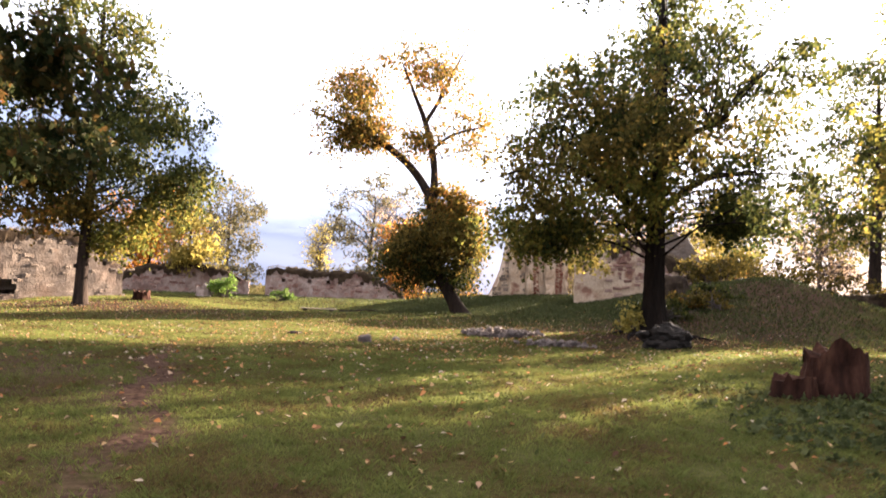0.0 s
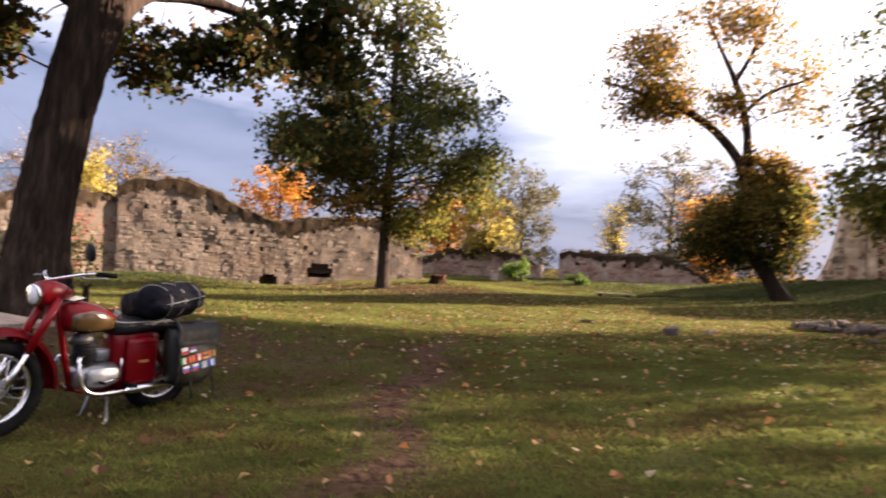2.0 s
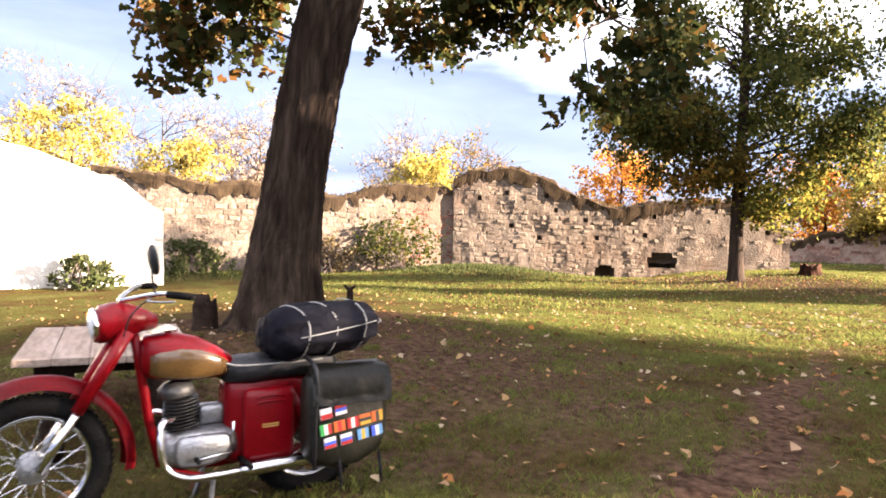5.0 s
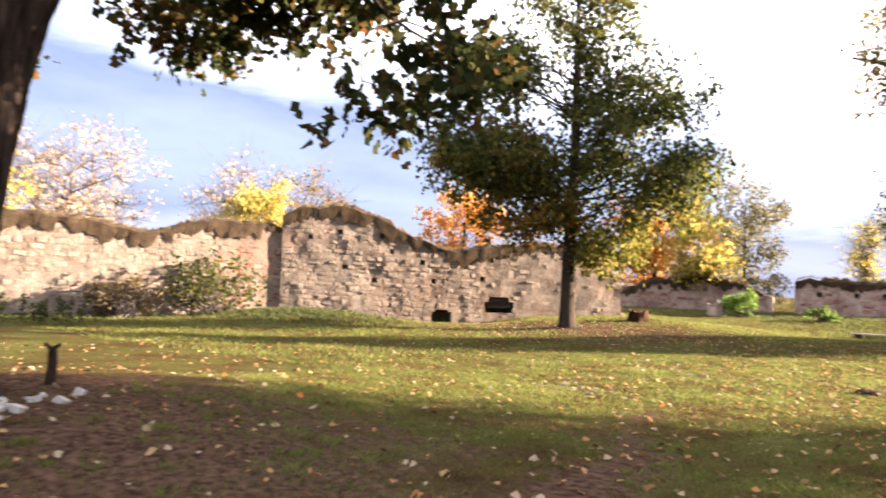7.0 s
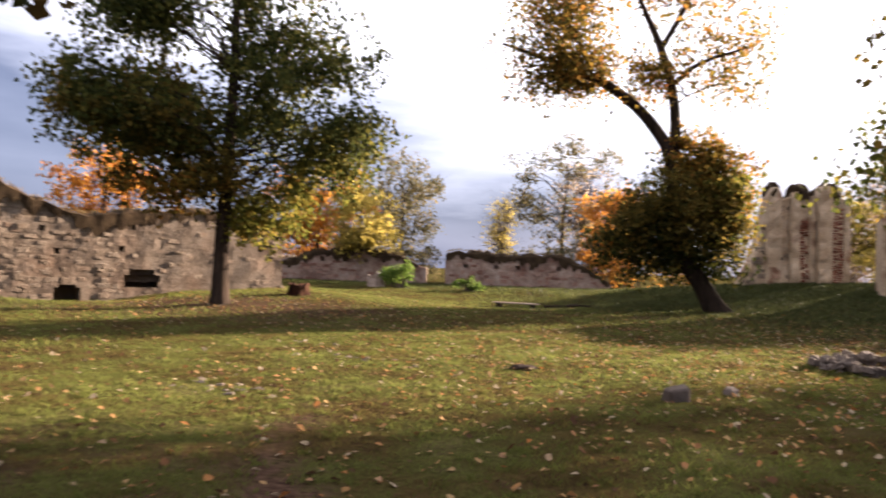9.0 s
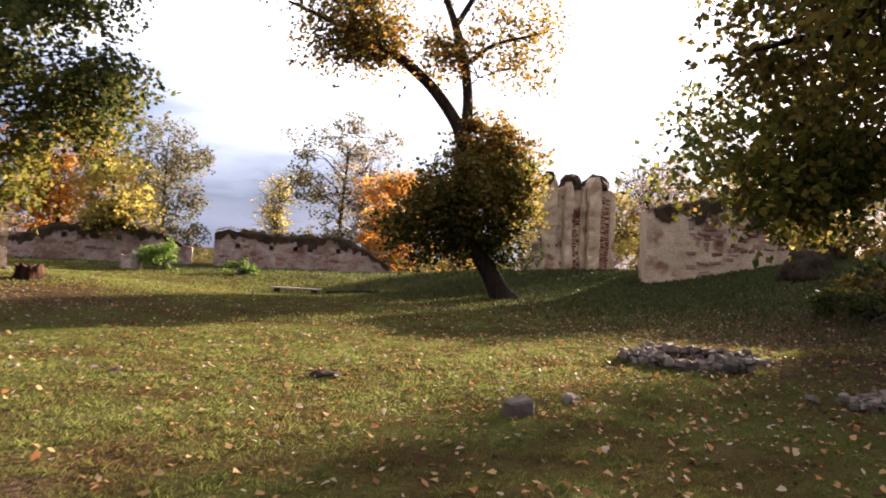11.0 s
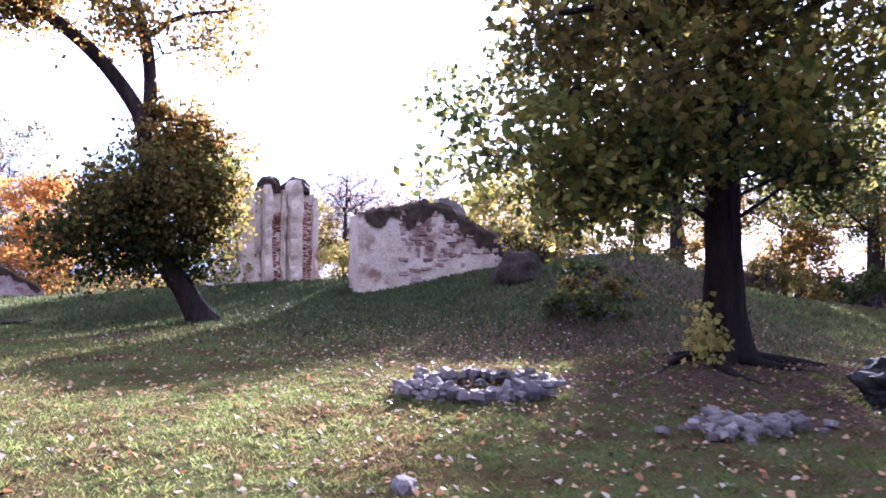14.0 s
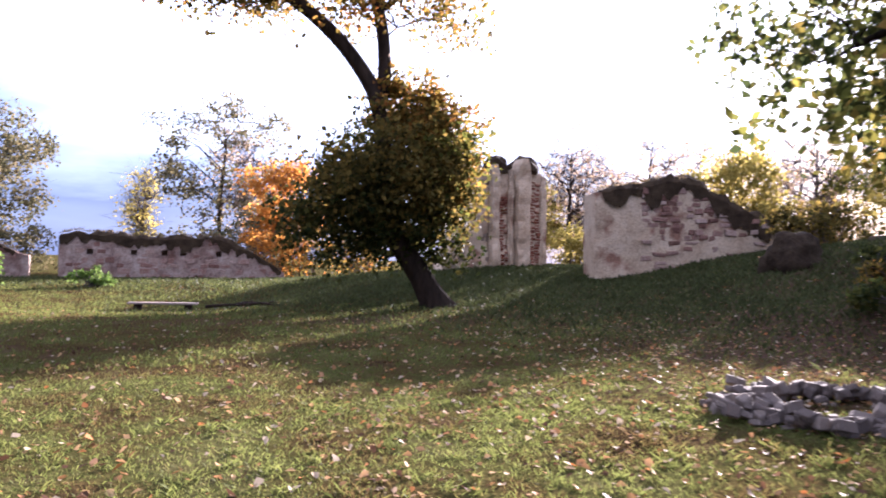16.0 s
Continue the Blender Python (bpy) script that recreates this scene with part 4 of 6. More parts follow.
def bm_ring(bm, R, r, m, segs=40, sides=10, squash=1.0):
    """A ring about the local y axis."""
    rings = []
    for i in range(segs):
        w = 2 * math.pi * i / segs
        rings.append([bm.verts.new(m @ Vector(((R + r * math.cos(a)) * math.cos(w), r * squash * math.sin(a), (R + r * math.cos(a)) * math.sin(w)))) for a in (2 * math.pi * k / sides for k in range(sides))])
    for i in range(segs):
        a, b = rings[i], rings[(i + 1) % segs]
        for k in range(sides):
            j = (k + 1) % sides
            bm.faces.new((a[k], a[j], b[j], b[k]))


def bm_loft(bm, sections, segs=20, power=2.6, wobble=0.0, seed=0.0):
    """sections: (x, y, z, half width in y, half height in z) along x, closed at both ends; power squares the outline."""
    rings = []
    for x, y, z, a, b in sections:
        ring = []
        for i in range(segs):
            w = 2 * math.pi * i / segs
            c, s = math.cos(w), math.sin(w)
            cy = math.copysign(abs(c) ** (2 / power), c)
            sz = math.copysign(abs(s) ** (2 / power), s)
            k = 1 + (wobble * noise.noise(Vector((x * 9 + seed, cy * 2.2, sz * 2.2))) if wobble else 0)
            ring.append(bm.verts.new((x, y + a * cy * k, z + b * sz * k)))
        rings.append(ring)
    for p, q in zip(rings, rings[1:]):
        for i in range(segs):
            j = (i + 1) % segs
            bm.faces.new((p[i], p[j], q[j], q[i]))
    bm.faces.new(rings[0]); bm.faces.new(rings[-1][::-1])


RX90 = Matrix.Rotation(radians(90), 4, "X")


def plain(name):
    """A flat dye or paint for small printed marks."""
    c = {"white": (0.42, 0.42, 0.42), "red": (0.26, 0.012, 0.012), "blue": (0.03, 0.06, 0.35), "green": (0.03, 0.25, 0.06), "black": (0.015, 0.015, 0.015), "yellow": (0.34, 0.2, 0.02), "orange": (0.34, 0.075, 0.012), "sky": (0.07, 0.19, 0.36), "gold": (0.5, 0.3, 0.08)}[name]
    return material("patch_" + name, [tuple(v * 0.85 for v in c), c], 9.0, 0.6, 0.05, 90.0)


DYE = {k: plain(k) for k in ("white", "red", "blue", "green", "black", "yellow", "orange", "sky", "gold")}


# ---- motorcycle: x to the rear, -y its left side ----
def motorcycle(m):
    root = thing("motorcycle", m, "vintage red motorcycle with brown tank panels parked on grass", "motorcycle")
    R = 0.335

    def wheel(x, name):
        bm = bmesh.new()
        bm_ring(bm, R - 0.05, 0.052, pose(x, 0, R), 44, 12, 0.95)
        tyre = part("wheel", bm, M_RUBBER, root, "black rubber tyre on a spoked chrome rim", smooth=True)
        bm = bmesh.new()
        bm_ring(bm, R - 0.098, 0.016, pose(x, 0, R), 44, 8, 1.6)
        part("rim", bm, M_CHROME, tyre, "chrome rim", smooth=True)
        bm = bmesh.new()
        bm_lathe(bm, [(0.02, -0.075), (0.05, -0.07), (0.066, -0.045), (0.045, -0.03), (0.045, 0.03), (0.066, 0.045), (0.05, 0.07), (0.02, 0.075)], pose(x, 0, R) @ RX90, 24)
        part("hub", bm, M_ALU, tyre, "aluminium drum hub", smooth=False)
        for k in range(32):
            w0 = 2 * math.pi * k / 32
            w1 = w0 + (0.55 if k % 2 else -0.55)
            side = 0.045 if k % 4 < 2 else -0.045
            bm = bmesh.new()
            bm_tube(bm, [(x + 0.06 * math.cos(w0), side, R + 0.06 * math.sin(w0)), (x + (R - 0.105) * math.cos(w1), 0, R + (R - 0.105) * math.sin(w1))], 0.0019, 4)
            part("spoke", bm, M_CHROME, tyre)
        # tread blocks
        V, F = [], []
        for k in range(66):
            w = 2 * math.pi * k / 66
            for yy in (-0.026, 0.0, 0.026):
                rr = R + 0.004 - (0.007 if yy else 0)
                c = Vector((x + rr * math.cos(w), yy, R + rr * math.sin(w)))
                t = Vector((-math.sin(w), 0, math.cos(w))) * 0.010
                o = Vector((math.cos(w), 0, math.sin(w))) * 0.006
                s = Vector((0, 0.009, 0))
                b = len(V)
                for q in (-t - s, t - s, t + s, -t + s):
                    V.append(c + q - o)
                for q in (-t - s, t - s, t + s, -t + s):
                    V.append(c + q * 0.85 + o * 0.5)
                F += [(b, b + 1, b + 5, b + 4), (b + 1, b + 2, b + 6, b + 5), (b + 2, b + 3, b + 7, b + 6), (b + 3, b, b + 4, b + 7), (b + 4, b + 5, b + 6, b + 7)]
        mesh_ob("tread", V, F, M_RUBBER, tyre)
        return tyre

    wheel(0.0, "front"); wheel(1.33, "rear")

    def fender(x, r, a0, a1, width, drop):
        bm = bmesh.new()
        rows = []
        for k in range(19):
            w = radians(a0 + (a1 - a0) * k / 18)
            row = []
            for q, yy in enumerate((-1, -0.86, -0.5, 0, 0.5, 0.86, 1)):
                rr = r - drop * abs(yy) ** 2.6
                row.append(bm.verts.new((x + rr * math.cos(w), yy * width, R + rr * math.sin(w))))
            rows.append(row)
        for a, b in zip(rows, rows[1:]):
            for i in range(6):
                bm.faces.new((a[i], a[i + 1], b[i + 1], b[i]))
        geom = bm.faces[:]
        bmesh.ops.solidify(bm, geom=geom, thickness=0.004)
        return bm

    part("front_fender", fender(0.02, 0.425, 118, -8, 0.075, 0.06), M_RED, root, "red painted front mudguard", smooth=True)
    part("rear_fender", fender(1.33, 0.395, 200, 20, 0.085, 0.07), M_RED, root, "red painted rear mudguard", smooth=True)
    for y in (-0.085, 0.085):
        bm = bmesh.new()
        bm_tube(bm, [(0.02, y, 0.335), (0.09, y, 0.45), (0.18, y, 0.60)], [0.021, 0.022, 0.022], 12)
        lower = part("fork_slider", bm, M_CHROME, root, "bare metal fork slider", smooth=True)
        bm = bmesh.new()
        bm_tube(bm, [(0.17, y, 0.585), (0.30, y, 0.80), (0.385, y * 0.9, 0.95)], [0.029, 0.032, 0.034], 12)
        part("fork_tube", bm, M_RED, root, "red fork tube", smooth=True)
    bm = bmesh.new()
    bm_tube(bm, [(0.0, -0.1, R), (0.0, 0.1, R)], 0.012, 10)
    part("front_axle", bm, M_ALU, root)
    # headlamp nacelle
    bm = bmesh.new()
    bm_loft(bm, [(0.255, 0, 0.975, 0.075, 0.078), (0.27, 0, 0.98, 0.088, 0.092), (0.33, 0, 0.99, 0.092, 0.096), (0.40, 0, 0.995, 0.085, 0.082), (0.47, 0, 0.995, 0.062, 0.055), (0.53, 0, 0.985, 0.03, 0.03)], 24, 2.2)
    nac = part("headlamp_nacelle", bm, M_RED, root, smooth=True)
    bm = bmesh.new()
    bm_lathe(bm, [(0.078, 0.0), (0.084, 0.012), (0.08, 0.024), (0.074, 0.026)], pose(0.262, 0, 0.977, 0, -96, 0), 28)
    part("headlamp_rim", bm, M_CHROME, nac, "chrome headlamp rim", smooth=True)
    bm = bmesh.new()
    bm_lathe(bm, [(0.076, 0.0), (0.06, 0.018), (0.03, 0.028), (0.004, 0.031)], pose(0.25, 0, 0.976, 0, -96, 0), 28)
    part("headlamp_lens", bm, M_LENS, nac, "clear domed headlamp glass", smooth=True)
    # handlebar
    bm = bmesh.new()
    bm_tube(bm, curve_pts([(0.57, -0.38, 1.135), (0.49, -0.28, 1.14), (0.40, -0.12, 1.11), (0.36, 0, 1.09), (0.40, 0.12, 1.11), (0.49, 0.28, 1.14), (0.57, 0.38, 1.135)], 22), 0.012, 10)
    bar = part("handlebar", bm, M_CHROME, root, "chrome handlebar", smooth=True)
    for y in (-1, 1):
        bm = bmesh.new()
        bm_tube(bm, [(0.515, y * 0.312, 1.138), (0.55, y * 0.355, 1.136), (0.605, y * 0.425, 1.132)], [0.017, 0.018, 0.017], 12)
        part("grip", bm, M_RUBBER, bar, "black rubber grip", smooth=True)
        bm = bmesh.new()
        bm_tube(bm, curve_pts([(0.45, y * 0.25, 1.12), (0.43, y * 0.31, 1.11), (0.48, y * 0.39, 1.11), (0.52, y * 0.43, 1.115)], 8), 0.005, 6)
        part("lever", bm, M_ALU, bar, smooth=True)
        bm = bmesh.new()
        bm_tube(bm, curve_pts([(0.46, y * 0.25, 1.13), (0.38, y * 0.20, 1.04), (0.36, y * 0.12, 0.93)], 8), 0.004, 6)
        part("cable", bm, M_IRON, bar)
    for y in (-1,):
        bm = bmesh.new()
        bm_tube(bm, curve_pts([(0.47, y * 0.255, 1.14), (0.45, y * 0.30, 1.20), (0.44, y * 0.33, 1.25)], 6), 0.005, 8)
        stem = part("mirror_stem", bm, M_IRON, bar, smooth=True)
        bm = bmesh.new()
        bm_lathe(bm, [(0.01, 0.0), (0.045, 0.006), (0.055, 0.014), (0.056, 0.022), (0.05, 0.024)], pose(0.43, y * 0.335, 1.295, 0, 80, 12) @ Matrix.Diagonal((1.25, 0.85, 1, 1)), 22)
        part("mirror_head", bm, M_IRON, bar, "round black rear-view mirror", smooth=True)
    # tank
    bm = bmesh.new()
    bm_loft(bm, [(0.45, 0, 0.82, 0.05, 0.06), (0.47, 0, 0.815, 0.085, 0.10), (0.53, 0, 0.81, 0.115, 0.115), (0.62, 0, 0.805, 0.13, 0.12), (0.72, 0, 0.79, 0.128, 0.11), (0.81, 0, 0.77, 0.11, 0.085), (0.88, 0, 0.75, 0.085, 0.06), (0.91, 0, 0.742, 0.05, 0.035)], 28, 2.5)
    tank = part("fuel_tank", bm, M_RED, root, "red fuel tank with brown side panels", smooth=True)
    for y in (-1, 1):
        bm = bmesh.new()
        bm_loft(bm, [(0.485, y * 0.075, 0.78, 0.030, 0.05), (0.53, y * 0.090, 0.785, 0.033, 0.075), (0.62, y * 0.104, 0.785, 0.033, 0.082), (0.72, y * 0.102, 0.775, 0.033, 0.076), (0.81, y * 0.084, 0.76, 0.032, 0.058), (0.865, y * 0.066, 0.748, 0.03, 0.035)], 24, 2.3)
        part("tank_panel", bm, M_BROWN, tank, "glossy brown side panel", smooth=True)
    bm = bmesh.new()
    bm_lathe(bm, [(0.028, 0.0), (0.034, 0.008), (0.034, 0.02), (0.024, 0.027)], pose(0.60, 0.02, 0.922), 18)
    part("fuel_cap", bm, M_CHROME, tank, "chrome fuel cap", smooth=True)
    bm = bmesh.new()
    bm_box(bm, (0.12, 0.085, 0.004), pose(0.545, -0.03, 0.947, 6, -9, 14))
    part("card", bm, M_PAPER, tank, "pale card lying on the tank")
    # frame
    bm = bmesh.new()
    bm_tube(bm, [(0.42, 0, 0.96), (0.45, 0, 0.80), (0.50, 0, 0.50), (0.56, 0, 0.26)], 0.024, 10)
    part("down_tube", bm, M_RED, root, "red frame tube", smooth=True)
    for y in (-0.10, 0.10):
        bm = bmesh.new()
        bm_tube(bm, curve_pts([(0.56, y * 0.6, 0.26), (0.80, y, 0.20), (1.10, y, 0.22), (1.33, y, R)], 12), 0.015, 8)
        part("frame_rail", bm, M_RED, root, smooth=True)
        bm = bmesh.new()
        bm_tube(bm, [(1.33, y * 1.15, R + 0.02), (1.24, y * 1.1, 0.48), (1.18, y, 0.62)], [0.022, 0.026, 0.026], 10)
        part("shock_absorber", bm, M_RED, root, smooth=True)
    # leg shields of the frame, rear body
    bm = bmesh.new()
    bm_loft(bm, [(0.86, 0, 0.53, 0.06, 0.14), (0.89, 0, 0.46, 0.095, 0.22), (1.0, 0, 0.46, 0.11, 0.235), (1.15, 0, 0.47, 0.11, 0.23), (1.26, 0, 0.52, 0.095, 0.16), (1.30, 0, 0.56, 0.06, 0.09)], 24, 4.0)
    part("rear_body", bm, M_RED, root, "red pressed-steel rear bodywork", smooth=True)
    for y in (-1, 1):
        bm = bmesh.new()
        bm_box(bm, (0.27, 0.085, 0.37), pose(1.065, y * 0.135, 0.445), 0.04)
        tb = part("toolbox", bm, M_RED, root, "rounded red side toolbox", smooth=True)
        for k in range(2):
            bm = bmesh.new()
            bm_tube(bm, curve_pts([(0.985, y * 0.171, 0.545 + k * 0.028), (1.01, y * 0.178, 0.565 + k * 0.028), (1.12, y * 0.178, 0.565 + k * 0.028), (1.145, y * 0.171, 0.545 + k * 0.028)], 12), 0.0055, 6)
            part("toolbox_ridge", bm, M_RED, tb, smooth=True)
        for k in range(2):
            bm = bmesh.new()
            bm_box(bm, (0.085, 0.003, 0.006), pose(1.06, y * 0.1785, 0.437 + k * 0.012))
            part("badge_bar", bm, DYE["gold"], tb, "gold badge lettering bar")
    # engine
    bm = bmesh.new()
    bm_loft(bm, [(0.55, 0, 0.34, 0.06, 0.05), (0.58, 0, 0.34, 0.10, 0.085), (0.66, 0, 0.34, 0.125, 0.105), (0.80, 0, 0.345, 0.13, 0.105), (0.90, 0, 0.36, 0.11, 0.085), (0.95, 0, 0.37, 0.06, 0.05)], 24, 2.6)
    eng = part("crankcase", bm, M_ALU, root, "cast aluminium engine case", smooth=True)
    bm = bmesh.new()
    bm_loft(bm, [(0.60, -0.12, 0.345, 0.02, 0.05), (0.63, -0.128, 0.345, 0.03, 0.075), (0.74, -0.13, 0.345, 0.034, 0.08), (0.84, -0.128, 0.355, 0.03, 0.065), (0.89, -0.12, 0.36, 0.016, 0.035)], 22, 2.3)
    part("primary_cover", bm, M_ALU, eng, "polished primary cover", smooth=True)
    for k in range(9):
        bm = bmesh.new()
        bm_lathe(bm, [(0.06, 0.0), (0.092 - 0.002 * abs(k - 4), 0.001), (0.092 - 0.002 * abs(k - 4), 0.006), (0.06, 0.007)], pose(0.655, 0, 0.45 + k * 0.017, 0, -8, 0), 20)
        part("cooling_fin", bm, M_IRON, eng)
    bm = bmesh.new()
    bm_lathe(bm, [(0.06, 0), (0.09, 0.01), (0.088, 0.05), (0.06, 0.075), (0.02, 0.085)], pose(0.635, 0, 0.60, 0, -8, 0), 20)
    part("cylinder_head", bm, M_HEAD, eng, "sooty dark cylinder head", smooth=True)
    bm = bmesh.new()
    bm_box(bm, (0.13, 0.09, 0.10), pose(0.80, 0, 0.50), 0.025)
    part("carburettor", bm, M_ALU, eng, smooth=True)
    bm = bmesh.new()
    bm_tube(bm, [(0.86, -0.15, 0.335), (0.86, -0.185, 0.335), (0.76, -0.19, 0.325), (0.70, -0.19, 0.315)], 0.007, 8)
    part("gear_lever", bm, M_CHROME, eng, smooth=True)
    bm = bmesh.new()
    bm_tube(bm, [(0.69, -0.17, 0.315), (0.69, -0.225, 0.315)], 0.012, 10)
    part("pedal_rubber", bm, M_RUBBER, eng, smooth=True)
    bm = bmesh.new()
    bm_tube(bm, [(0.87, -0.12, 0.33), (0.875, -0.155, 0.40), (0.875, -0.16, 0.48)], 0.008, 8)
    part("kick_lever", bm, M_CHROME, eng, smooth=True)
    for y in (-1, 1):
        bm = bmesh.new()
        bm_tube(bm, curve_pts([(0.60, y * 0.07, 0.50), (0.545, y * 0.12, 0.50), (0.525, y * 0.15, 0.42), (0.55, y * 0.165, 0.29), (0.64, y * 0.175, 0.232), (0.78, y * 0.18, 0.225), (0.92, y * 0.18, 0.23)], 26), 0.0185, 12)
        ex = part("exhaust_pipe", bm, M_CHROME, root, "chrome exhaust pipe", smooth=True)
        bm = bmesh.new()
        bm_tube(bm, [(0.90, y * 0.18, 0.229), (0.96, y * 0.18, 0.231), (1.30, y * 0.182, 0.245), (1.52, y * 0.184, 0.252), (1.57, y * 0.184, 0.254)], [0.02, 0.036, 0.038, 0.034, 0.014], 16)
        part("silencer", bm, M_CHROME, ex, "chrome silencer", smooth=True)
        bm = bmesh.new()
        bm_tube(bm, [(0.93, y * 0.10, 0.27), (0.93, y * 0.27, 0.27)], 0.016, 10)
        part("footrest", bm, M_RUBBER, root, smooth=True)
        bm = bmesh.new()
        bm_tube(bm, [(0.80, y * 0.09, 0.22), (0.765, y * 0.15, 0.03), (0.745, y * 0.17, 0.0)], [0.013, 0.012, 0.016], 8)
        part("stand_leg", bm, M_ALU, root, "pale metal centre stand leg", smooth=True)
    # seat
    bm = bmesh.new()
    bm_loft(bm, [(0.84, 0, 0.715, 0.06, 0.04), (0.87, 0, 0.715, 0.105, 0.062), (0.98, 0, 0.715, 0.13, 0.07), (1.2, 0, 0.725, 0.135, 0.066), (1.42, 0, 0.735, 0.13, 0.06), (1.46, 0, 0.735, 0.09, 0.04)], 24, 3.4, 0.04, 3.0)
    seat = part("seat", bm, M_LEATHER, root, "black vinyl dual seat", smooth=True)
    bm = bmesh.new()
    bm_tube(bm, curve_pts([(0.84, -0.09, 0.765), (0.92, -0.125, 0.752), (1.15, -0.138, 0.752), (1.36, -0.137, 0.76)], 16), 0.006, 6)
    part("seat_cord", bm, M_CORD, seat, "pale cord along the seat edge", smooth=True)
    bm = bmesh.new()
    bm_box(bm, (0.30, 0.05, 0.012), pose(1.62, 0, 0.70))
    part("luggage_rack", bm, M_IRON, root)
    bm = bmesh.new()
    bm_lathe(bm, [(0.03, 0), (0.034, 0.02), (0.03, 0.04), (0.01, 0.045)], pose(1.70, 0, 0.50, 0, 90, 0), 16)
    part("tail_lamp", bm, DYE["red"], root, "red tail lamp", smooth=True)
    return root


BIKE = pose(-5.12, 5.56, gz(-5.1, 6.2) - 0.005, 0, 0, 83.3)
bike = motorcycle(BIKE)


def pannier(side):
    root = thing("pannier", BIKE @ pose(-0.11, 0, 0), "dark oilcloth pannier bag with rows of small flag patches", "bag", "pannier bags")
    y = side * 0.30
    bm = bmesh.new()
    bm_loft(bm, [(1.31, y, 0.49, 0.07, 0.20), (1.34, y, 0.48, 0.095, 0.235), (1.45, y, 0.47, 0.11, 0.25), (1.58, y, 0.475, 0.11, 0.25), (1.70, y, 0.50, 0.10, 0.225), (1.74, y, 0.51, 0.07, 0.18)], 26, 3.6, 0.05, 5.0)
    part("bag_body", bm, M_PANNIER, root, smooth=True)
    bm = bmesh.new()
    rows = []
    for xx in np.linspace(1.30, 1.745, 9):
        row = []
        for k, (oy, oz) in enumerate(((-0.085, 0.742), (0.02, 0.748), (0.088, 0.735), (0.118, 0.68), (0.124, 0.61), (0.122, 0.565))):
            row.append(bm.verts.new((xx, y + side * oy, oz + 0.012 * noise.noise(Vector((xx * 8, k, 2))))))
        rows.append(row)
    for a, b in zip(rows, rows[1:]):
        for i in range(5):
            bm.faces.new((a[i], a[i + 1], b[i + 1], b[i]))
    bmesh.ops.solidify(bm, geom=bm.faces[:], thickness=0.008)
    part("bag_flap", bm, M_PANNIER, root, "glossy flap over the bag", smooth=True)
    bm = bmesh.new()
    bm_tube(bm, curve_pts([(1.33, y - side * 0.10, 0.80), (1.33, y + side * 0.09, 0.74), (1.32, y + side * 0.11, 0.5), (1.33, y + side * 0.08, 0.24)], 12), 0.011, 6)
    part("strap", bm, M_LEATHER, root, "black strap", smooth=True)
    for xx in (1.46, 1.69):
        bm = bmesh.new()
        bm_tube(bm, [(xx, y + side * 0.09, 0.29), (xx + 0.01, y + side * 0.10, 0.18), (xx + 0.015, y + side * 0.09, 0.12)], [0.009, 0.009, 0.006], 6)
        part("loose_strap", bm, M_LEATHER, root)
    if side < 0:
        # rows of patches: stripes of dyes, side by side or on top of each other
        patches = ((1.375, 0.525, ("white", "red"), "h"), (1.455, 0.54, ("red", "blue", "white"), "h"),
                   (1.375, 0.445, ("green", "white", "red"), "v"), (1.45, 0.455, ("orange", "red", "orange"), "v"), (1.525, 0.465, ("red", "white", "red"), "v"), (1.595, 0.475, ("orange", "black", "yellow"), "h"), (1.665, 0.485, ("orange", "black", "yellow"), "v"),
                   (1.40, 0.375, ("white", "blue", "red"), "h"), (1.49, 0.385, ("white", "blue", "red"), "h"), (1.585, 0.40, ("sky", "yellow", "sky"), "v"), (1.665, 0.41, ("blue", "white", "sky"), "v"))
        for px, pz, cols, way in patches:
            bm = bmesh.new()
            bm_box(bm, (0.066, 0.004, 0.056), pose(px, y + side * 0.1135, pz, 0, -8, 0), 0.0015)
            patch = part("flag_patch", bm, DYE[cols[0]], root, "small embroidered flag patch")
            for k, c in enumerate(cols):
                bm = bmesh.new()
                f = (k + 0.5) / len(cols) - 0.5
                if way == "h":
                    bm_box(bm, (0.062, 0.003, 0.052 / len(cols)), pose(px, 0, pz, 0, -8, 0) @ pose(0, y + side * 0.1165, -f * 0.052))
                else:
                    bm_box(bm, (0.062 / len(cols), 0.003, 0.052), pose(px, 0, pz, 0, -8, 0) @ pose(f * 0.062, y + side * 0.1165, 0))
                part("stripe", bm, DYE[c], patch)
    return root


pannier(-1); pannier(1)


